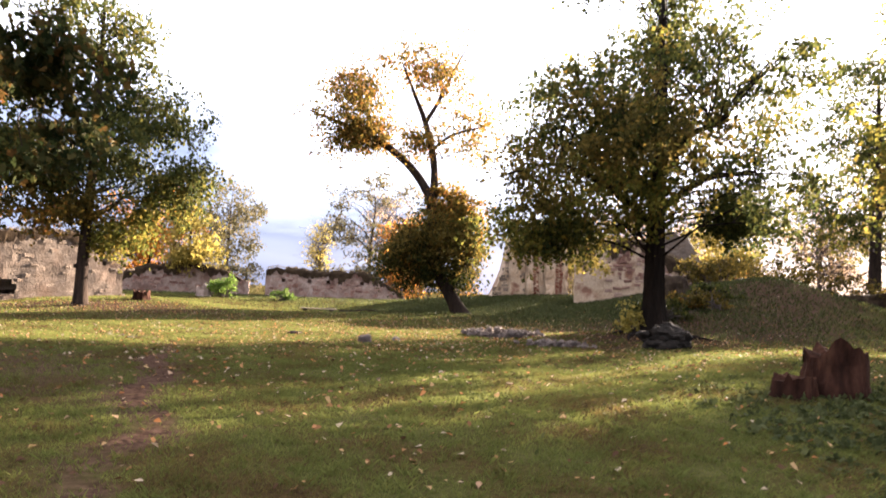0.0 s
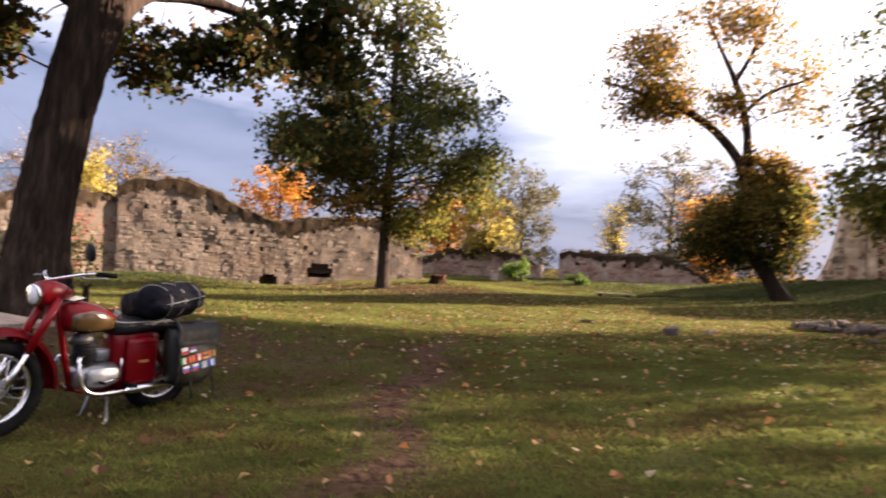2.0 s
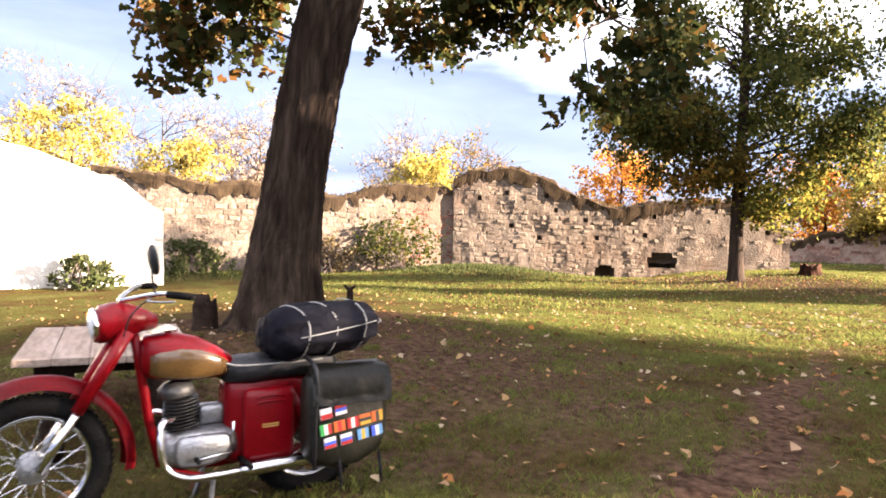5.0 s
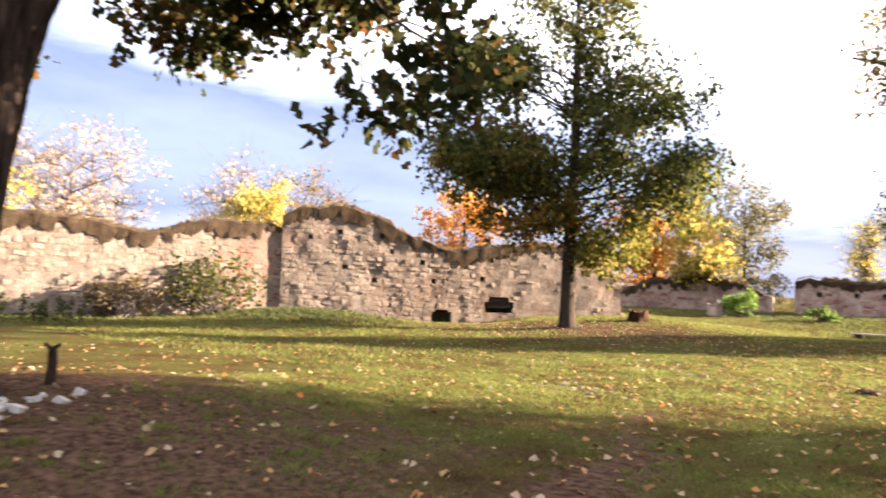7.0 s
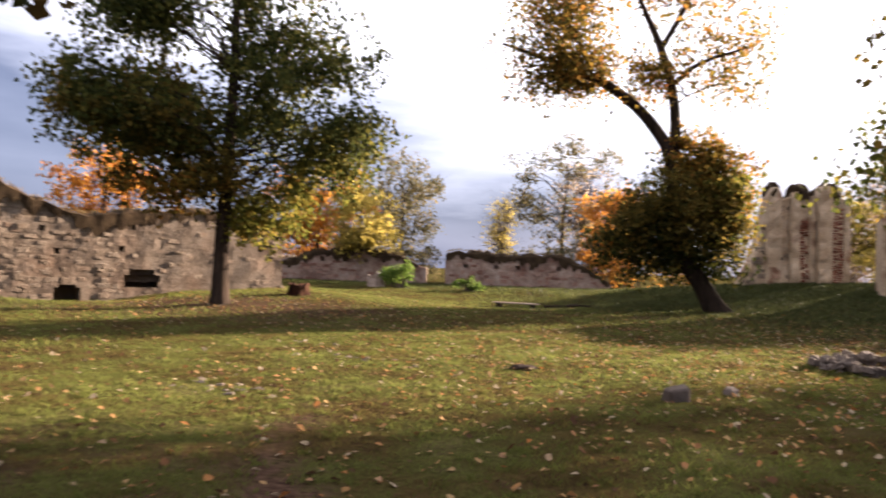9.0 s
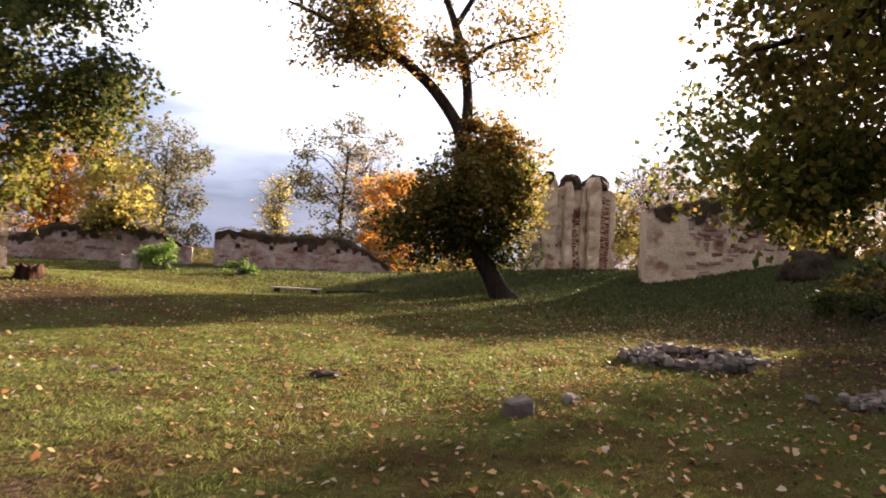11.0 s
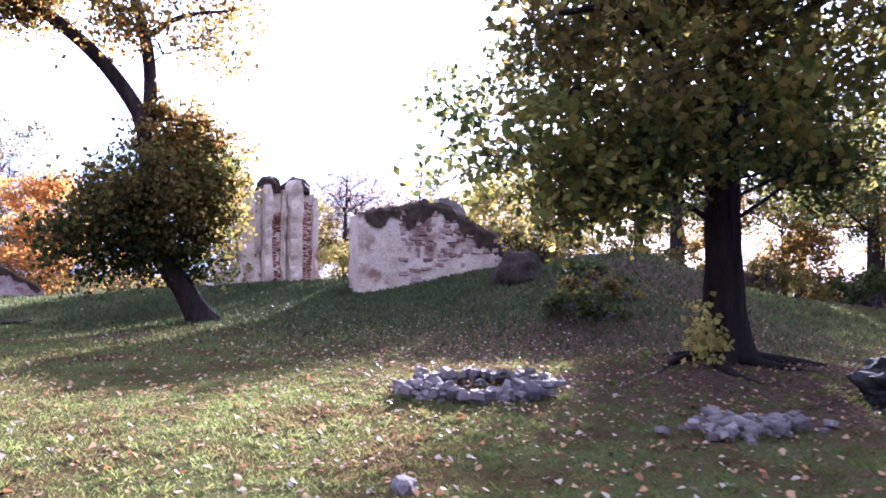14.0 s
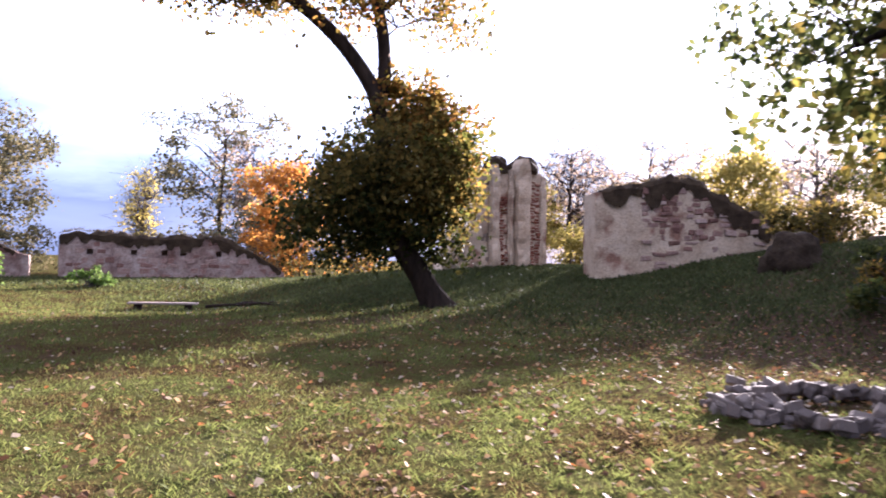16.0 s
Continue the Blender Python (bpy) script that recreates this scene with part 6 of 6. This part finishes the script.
# hedge of bushes behind the far walls and along the bank crest
for k, (hx, hy, hr, hh, hm) in enumerate(((-26, 54, 2.4, 3.4, L_MIX), (-22.5, 55, 2.2, 3.0, L_ORANGE), (-19, 54.5, 2.2, 3.6, L_YELLOW), (-15.5, 55.5, 2.0, 2.6, L_GREY), (-11.5, 57, 2.0, 1.7, L_GREY), (-8.0, 56, 2.0, 2.2, L_GREY), (-5.0, 56, 2.2, 3.4, L_GREY), (-1.5, 55.5, 2.0, 3.0, L_MIX), (1.5, 54.5, 2.0, 2.6, L_MIX),
                                        (9.5, 52, 2.0, 2.6, L_PALE), (13.5, 49, 2.0, 2.4, L_YELLOW), (20.5, 37.5, 1.6, 1.4, L_MIX), (25.0, 35.5, 2.0, 1.8, L_GREY), (29.5, 34.0, 2.2, 2.0, L_MIX), (27.0, 31.0, 1.8, 1.6, L_GREEN), (33.5, 31.0, 2.4, 2.6, L_MIX))):
    shrub(hx, hy, hr, hh, "autumn bush in the hedge beyond the walls", hm, 300 + k, 62, 0.17, 34)

# thicker tufts among the mown grass, and low leafy ground cover by the stump
T = scatter(rng_g, 7000, -9, 7, 2, 24, lambda x, y: 0.25 + 0.75 * earth_thin(x, y) * np.clip((x + 4) / 6, 0.15, 1))
T = np.repeat(T, 26, axis=0)
T[:, :2] += rng_g.normal(0, 0.045, (len(T), 2))
V, F = blades(rng_g, T, 0.058, 0.004, 1.5)
tagged(quick_mesh("grass_tufts", V, F, M_GRASS, None), "denser tufts standing out of the mown grass", "grass", kind="stuff")
C = scatter(rng_g, 1500, 3.2, 9.5, 3.0, 10.5, lambda x, y: bump_at(x, y, 6.2, 6.8, 1.0, 2.2, 2.4))
C[:, 2] += 0.035
LV, LF = leaf_cloud(rng_g, C, 14, 0.05, 0.075, flat=0.3, droop=0.0)
tagged(quick_mesh("ground_cover", LV, LF, M_WEED, None), "low leafy green ground cover near the stump", "weeds", kind="stuff")

# ---- wall stones, bricks, turf caps ----
def stone_shape(rng, mat, name):
    """A flat-backed stone, unit size, with chamfered uneven front; 9 faces."""
    o = [(-0.5, -0.5), (0.5, -0.5), (0.5, 0.5), (-0.5, 0.5)]
    V, jit = [], rng.uniform(-0.07, 0.07, (4, 2))
    for k, (a, b) in enumerate(o):
        V.append((a + jit[k, 0], b + jit[k, 1], 0.0))
    for k, (a, b) in enumerate(o):
        V.append(((a + jit[k, 0]) * 0.97, (b + jit[k, 1]) * 0.95, 0.6))
    for k, (a, b) in enumerate(o):
        V.append(((a + jit[k, 0]) * rng.uniform(0.70, 0.86), (b + jit[k, 1]) * rng.uniform(0.62, 0.82), rng.uniform(0.85, 1.1)))
    F = []
    for r in (0, 4):
        for i in range(4):
            j = (i + 1) % 4
            F.append((r + i, r + j, r + 4 + j, r + 4 + i))
    F.append((8, 9, 10, 11))
    me = bpy.data.meshes.new(name)
    me.from_pydata(V, [], F)
    me.materials.append(mat)
    return me, np.array(V), F


def lay_courses(root, F_of, s0, s1, top, rng, mat, openings=(), w=(0.2, 0.56), h=(0.13, 0.23), proud=(-0.004, 0.018), fill=0.9, limit=300, name="stone", zlo=None, fade=None, tilt=2.2):
    p0, d, nrm, length, seed, rough = F_of
    shapes = [stone_shape(rng, mat, name) for _ in range(10)]
    ang = math.degrees(math.atan2(d.y, d.x))
    frames = []
    base = min(gz(*(p0 + d * s).to_2d()) for s in np.linspace(s0, s1, 8)) - 0.05 if zlo is None else zlo
    z = base
    while z < max(top(s) for s in np.linspace(s0, s1, 30)):
        ch = rng.uniform(*h)
        s = s0 + rng.uniform(0, 0.1)
        while s < s1 - 0.1:
            cw = rng.uniform(*w)
            c, zc = s + cw / 2, z + ch / 2 + rng.normal(0, 0.022)
            q = wall_point(F_of, c, zc)
            ok = c < s1 and zc + ch * 0.4 < top(c) and zc > gz(q.x, q.y) - 0.1 and rng.uniform() < (fill if fade is None else fade(c, zc))
            for o in openings:
                if o[0] - cw / 2 < c < o[1] + cw / 2 and o[2] - ch / 2 < zc < o[3] + ch / 2:
                    ok = False
            if ok:
                m = Matrix.Translation(wall_point(F_of, c, zc, -0.02)) @ pose(0, 0, 0, 90, 0, ang) @ pose(0, 0, 0, rng.normal(0, tilt), rng.normal(0, tilt), rng.normal(0, 4.0))
                frames.append((m, (cw * rng.uniform(0.85, 1.02), ch * rng.uniform(0.78, 1.08), rng.uniform(*proud) + 0.02)))
            s += cw + 0.012
        z += ch + 0.010
    for i in rng.permutation(len(frames))[limit:]:
        frames[i] = (*frames[i], True)
    JV, JF = [], []
    for fr in frames:
        me, sv, sf = shapes[rng.randint(len(shapes))]
        if len(fr) == 2:
            ob = new(name, me)
            ob.parent = root
            ob.matrix_basis = fr[0] @ Matrix.Diagonal((*fr[1], 1))
        else:
            m = np.array(fr[0] @ Matrix.Diagonal((*fr[1], 1)))
            b = len(JV)
            JV += [tuple(v) for v in (sv @ m[:3, :3].T + m[:3, 3])]
            JF += [tuple(b + i for i in f) for f in sf]
    if JV:
        ob = mesh_ob("stonework", JV, JF, mat, root)
        ob["kind"] = "stuff"


def turf_cap(root, F_of, top, thick, s0, s1, rng, height=0.16, mat=M_MOSS, weeds=160, step_s=0.10, lip=0.03, hang=0.45):
    """Ragged earth and moss along the crown, with dry weeds on it."""
    p0, d, nrm, length, seed, rough = F_of
    V, F = [], []
    n = max(3, int((s1 - s0) / step_s))
    prof = ((lip + 0.02, -1.1), (lip + 0.05, -0.3), (lip * 0.2, 0.75), (-thick * 0.5, 1.0), (-thick - lip * 0.2, 0.75), (-thick - lip, -0.1))
    for k in range(n + 1):
        s = s0 + (s1 - s0) * k / n
        end = min(1.0, 0.25 + 4 * min(k, n - k) / n)
        for q, (o, hh) in enumerate(prof):
            p = p0 + d * s + nrm * (o * (1 + 0.5 * n3(s, q, seed, 2.1)) * (1 if o > -thick * 0.4 else 1))
            hz = height * hh * end * max(0.1, 0.55 + 0.7 * n3(s, seed + 4, 1.0, 1.3) + 0.9 * n3(s, q * 1.3, seed + 4, 3.6) + 0.6 * n3(s, q * 2.3, seed + 7, 8.0))
            drop = hang * max(0.0, 0.5 + 0.8 * n3(s, 2.0, seed, 0.9) + 0.7 * n3(s, 6.0, seed, 3.3) + 0.35 * n3(s, 8.0, seed, 8.0)) if q == 0 else 0.14 * abs(n3(s, 2.0, seed, 4.0)) if q == 5 else 0
            V.append((p.x, p.y, top(s) + hz - drop))
    w = len(prof)
    for k in range(n):
        for q in range(w - 1):
            F.append((k * w + q, k * w + q + 1, (k + 1) * w + q + 1, (k + 1) * w + q))
    F.append(tuple(range(w))); F.append(tuple(n * w + q for q in range(w))[::-1])
    mesh_ob("turf_cap", V, F, mat, root, "dark turf and moss along the crown", smooth=False)
    if weeds:
        ss = rng.uniform(s0, s1, weeds * 6)
        oo = rng.uniform(-thick, lip, weeds * 6)
        P = np.array([(p0.x + d.x * s + nrm.x * o, p0.y + d.y * s + nrm.y * o, top(s) + height * 0.5) for s, o in zip(ss, oo)])
        bv, bf = blades(rng, P, 0.13, 0.012, 0.9)
        ob = quick_mesh("crown_weeds", bv, bf, M_STRAW, root)
        ob["kind"] = "stuff"


def pilaster(root, F_of, s0, s1, z0, z1, out, seed):
    """A worn plastered pier standing proud of the wall."""
    p0, d, nrm = F_of[:3]
    V, F = [], []
    n = int((z1 - z0) / 0.22)
    m = (s0 + s1) / 2
    base = ((s0, -0.5), (s0, out * 0.55), (s0 + 0.07, out), (m, out + 0.02), (s1 - 0.07, out), (s1, out * 0.55), (s1, -0.5))
    for k in range(n + 1):
        z = z0 + (z1 - z0) * k / n
        shrink = 1.0 if k < n - 1 else 0.8 if k == n - 1 else 0.45
        for q, (a, o) in enumerate(base):
            a = m + (a - m) * shrink + 0.07 * n3(seed, q * 0.8, z, 1.5) + 0.03 * n3(seed, q, z, 5.0)
            o = o + 0.06 * n3(z, seed, q * 0.6, 1.7) + 0.03 * n3(z, q, seed, 5.5)
            p = wall_point(F_of, a, z, o)
            V.append((p.x, p.y, z))
    w = len(base)
    for k in range(n):
        for q in range(w - 1):
            F.append((k * w + q, k * w + q + 1, (k + 1) * w + q + 1, (k + 1) * w + q))
    F.append(tuple(n * w + q for q in range(w)))
    mesh_ob("pilaster", V, F, M_TRIM, root, "pale plastered pier with worn edges")


def crown_dome(root, F_of, s0, s1, z, height, seed):
    """A rounded cap of dark weathered rubble on a pier."""
    p0, d, nrm = F_of[:3]
    c = p0 + d * ((s0 + s1) / 2) - nrm * 0.42
    bm = bmesh.new()
    bmesh.ops.create_icosphere(bm, subdivisions=3, radius=1.0)
    for v in bm.verts:
        u = v.co.copy()
        k = 1 + 0.30 * noise.noise(u * 1.9 + Vector((seed, 0, 0))) + 0.14 * noise.noise(u * 4.7 + Vector((0, seed, 0)))
        q = c + d * (u.x * k * (s1 - s0) * 0.53) + nrm * (u.y * k * 0.62)
        v.co = Vector((q.x, q.y, z + max(u.z, -0.5) * k * height))
    part("crown_rubble", bm, M_MOSS, root, "dark weathered rubble cap")


rng_w = np.random.RandomState(91)
T_MAIN = lerp_profile((0, 4.25), (0.6, 4.6), (2.2, 4.75), (4.0, 4.35), (5.3, 3.6), (7.0, 3.1), (9.0, 3.45), (12.0, 3.6), (15.3, 3.3))
lay_courses(wall_main, F_MAIN, 0.0, 15.2, T_MAIN, rng_w, M_STONE, tuple(o[:4] for o in MAIN_GAPS + MAIN_HOLES), limit=300,
            fade=lambda s, z: 0.94 if s < 6.0 else (0.85 if z < 2.2 else 0.75) if s < 8.3 else 0.22)
turf_cap(wall_main, F_MAIN, T_MAIN, 0.9, 0.0, 15.2, rng_w, 0.16, hang=0.6)
T_LEFT = lerp_profile((0, 4.3), (4.0, 3.7), (7.0, 3.7), (9.5, 3.3), (11.8, 3.95), (15.5, 3.7))
lay_courses(wall_left, F_LEFT, 0.0, 15.3, T_LEFT, rng_w, M_STONE, limit=220, fade=lambda s, z: 0.88 if s < 12.6 else 0.2)
turf_cap(wall_left, F_LEFT, T_LEFT, 0.8, 0.0, 15.3, rng_w, 0.15, hang=0.6)
lay_courses(wall_left, F_LEFT, 11.9, 14.9, lambda s: 3.0, rng_w, M_BRICK, limit=160, w=(0.22, 0.28), h=(0.075, 0.095), proud=(-0.006, 0.012), name="brick", fade=lambda s, z: 0.55, tilt=2.5)
T_SUN = lerp_profile((0, 4.4), (6.0, 4.2), (8.5, 3.8), (10.6, 3.1), (12.0, 2.2))
lay_courses(wall_sunny, F_SUNNY, 3.0, 11.8, T_SUN, rng_w, M_SUNLIT_STONE, limit=150, w=(0.2, 0.5), h=(0.12, 0.22), proud=(-0.005, 0.012), fade=lambda s, z: 0.5, tilt=2)
T_FARA = lerp_profile((0, 1.7), (4.6, 1.75), (7.0, 2.5), (9.7, 2.65), (11.8, 2.3), (13.0, 1.6))
lay_courses(wall_far_a, F_FARA, 0.0, 13.0, T_FARA, rng_w, M_FARSTONE, tuple((s, s + 0.28, 1.85, 2.12) for s in (5.4, 6.9, 8.4, 9.5)), limit=90, w=(0.3, 0.65), h=(0.16, 0.28), fade=lambda s, z: 0.55 if z < 1.9 else 0.25)
turf_cap(wall_far_a, F_FARA, T_FARA, 0.7, 0.0, 12.8, rng_w, 0.22)
T_FARB = lerp_profile((0, 2.45), (0.8, 2.7), (3.0, 2.45), (6.5, 2.6), (8.2, 1.95), (9.9, 0.9))
lay_courses(wall_far_b, F_FARB, 0.0, 9.6, T_FARB, rng_w, M_FARSTONE, tuple((s, s + 0.26, 1.7, 1.95) for s in (1.1, 2.9, 4.2, 5.0, 6.6)), limit=90, w=(0.3, 0.65), h=(0.16, 0.28), fade=lambda s, z: 0.55 if z < 1.8 else 0.25)
turf_cap(wall_far_b, F_FARB, T_FARB, 0.7, 0.0, 9.7, rng_w, 0.22)
T_TOW = lerp_profile((0, 1.3), (0.3, 1.9), (0.6, 2.7), (0.95, 4.3), (1.05, 5.2), (1.7, 5.1), (2.0, 5.35), (3.0, 5.2), (3.2, 5.35), (4.45, 5.3), (4.6, 4.3))
lay_courses(wall_tower, F_TOWER, 0.0, 4.5, T_TOW, rng_w, M_STONE, ((2.3, 2.95, 0, 9), (3.7, 4.6, 0, 9)), limit=110, w=(0.25, 0.6), h=(0.16, 0.3), fade=lambda s, z: 0.5)
for b0, b1, zlo, zhi in ((2.42, 2.86, 1.0, 4.3), (3.82, 4.58, 1.0, 5.0)):
    lay_courses(wall_tower, F_TOWER, b0, b1, lambda s, t=zhi: t, rng_w, M_BRICK, (), limit=90, w=(0.2, 0.27), h=(0.07, 0.09), proud=(0.0, 0.07), name="brick", zlo=zlo, fade=lambda s, z: 0.9, tilt=5)
for k, (a0, a1, z1, out) in enumerate(((0.98, 1.66, 5.75, 0.16), (1.98, 2.44, 5.55, 0.22), (2.84, 3.06, 5.4, 0.12), (3.14, 3.82, 5.85, 0.24), (4.3, 4.62, 5.2, 0.10))):
    pilaster(wall_tower, F_TOWER, a0, a1, 0.6, z1, out, 30 + k)
for k, (a0, a1, z1) in enumerate(((1.0, 1.66, 5.55), (2.0, 2.98, 5.5), (3.2, 4.3, 5.55))):
    crown_dome(wall_tower, F_TOWER, a0, a1, z1, 0.50, 50 + k)
T_BLK = lerp_profile((0, 4.05), (0.9, 4.25), (2.5, 4.5), (3.6, 4.35), (4.7, 3.8), (6.0, 3.15), (8.2, 2.3))
lay_courses(wall_block, F_BLOCK, 1.5, 8.0, T_BLK, rng_w, M_FARSTONE, limit=140, proud=(0.0, 0.05), tilt=5, fade=lambda s, z: 0.9 if z > 3.0 else 0.62 if z > 2.4 else 0.3)
turf_cap(wall_block, F_BLOCK, T_BLK, 1.3, 0.2, 8.0, rng_w, 0.24, hang=0.7)
T_BACK = lerp_profile((0, 3.2), (1.2, 4.6), (2.2, 5.6), (3.2, 5.2), (4.2, 3.6), (5.1, 2.6))
lay_courses(wall_back, F_BACK, 0.0, 5.0, T_BACK, rng_w, M_STONE, limit=60, fade=lambda s, z: 0.6)
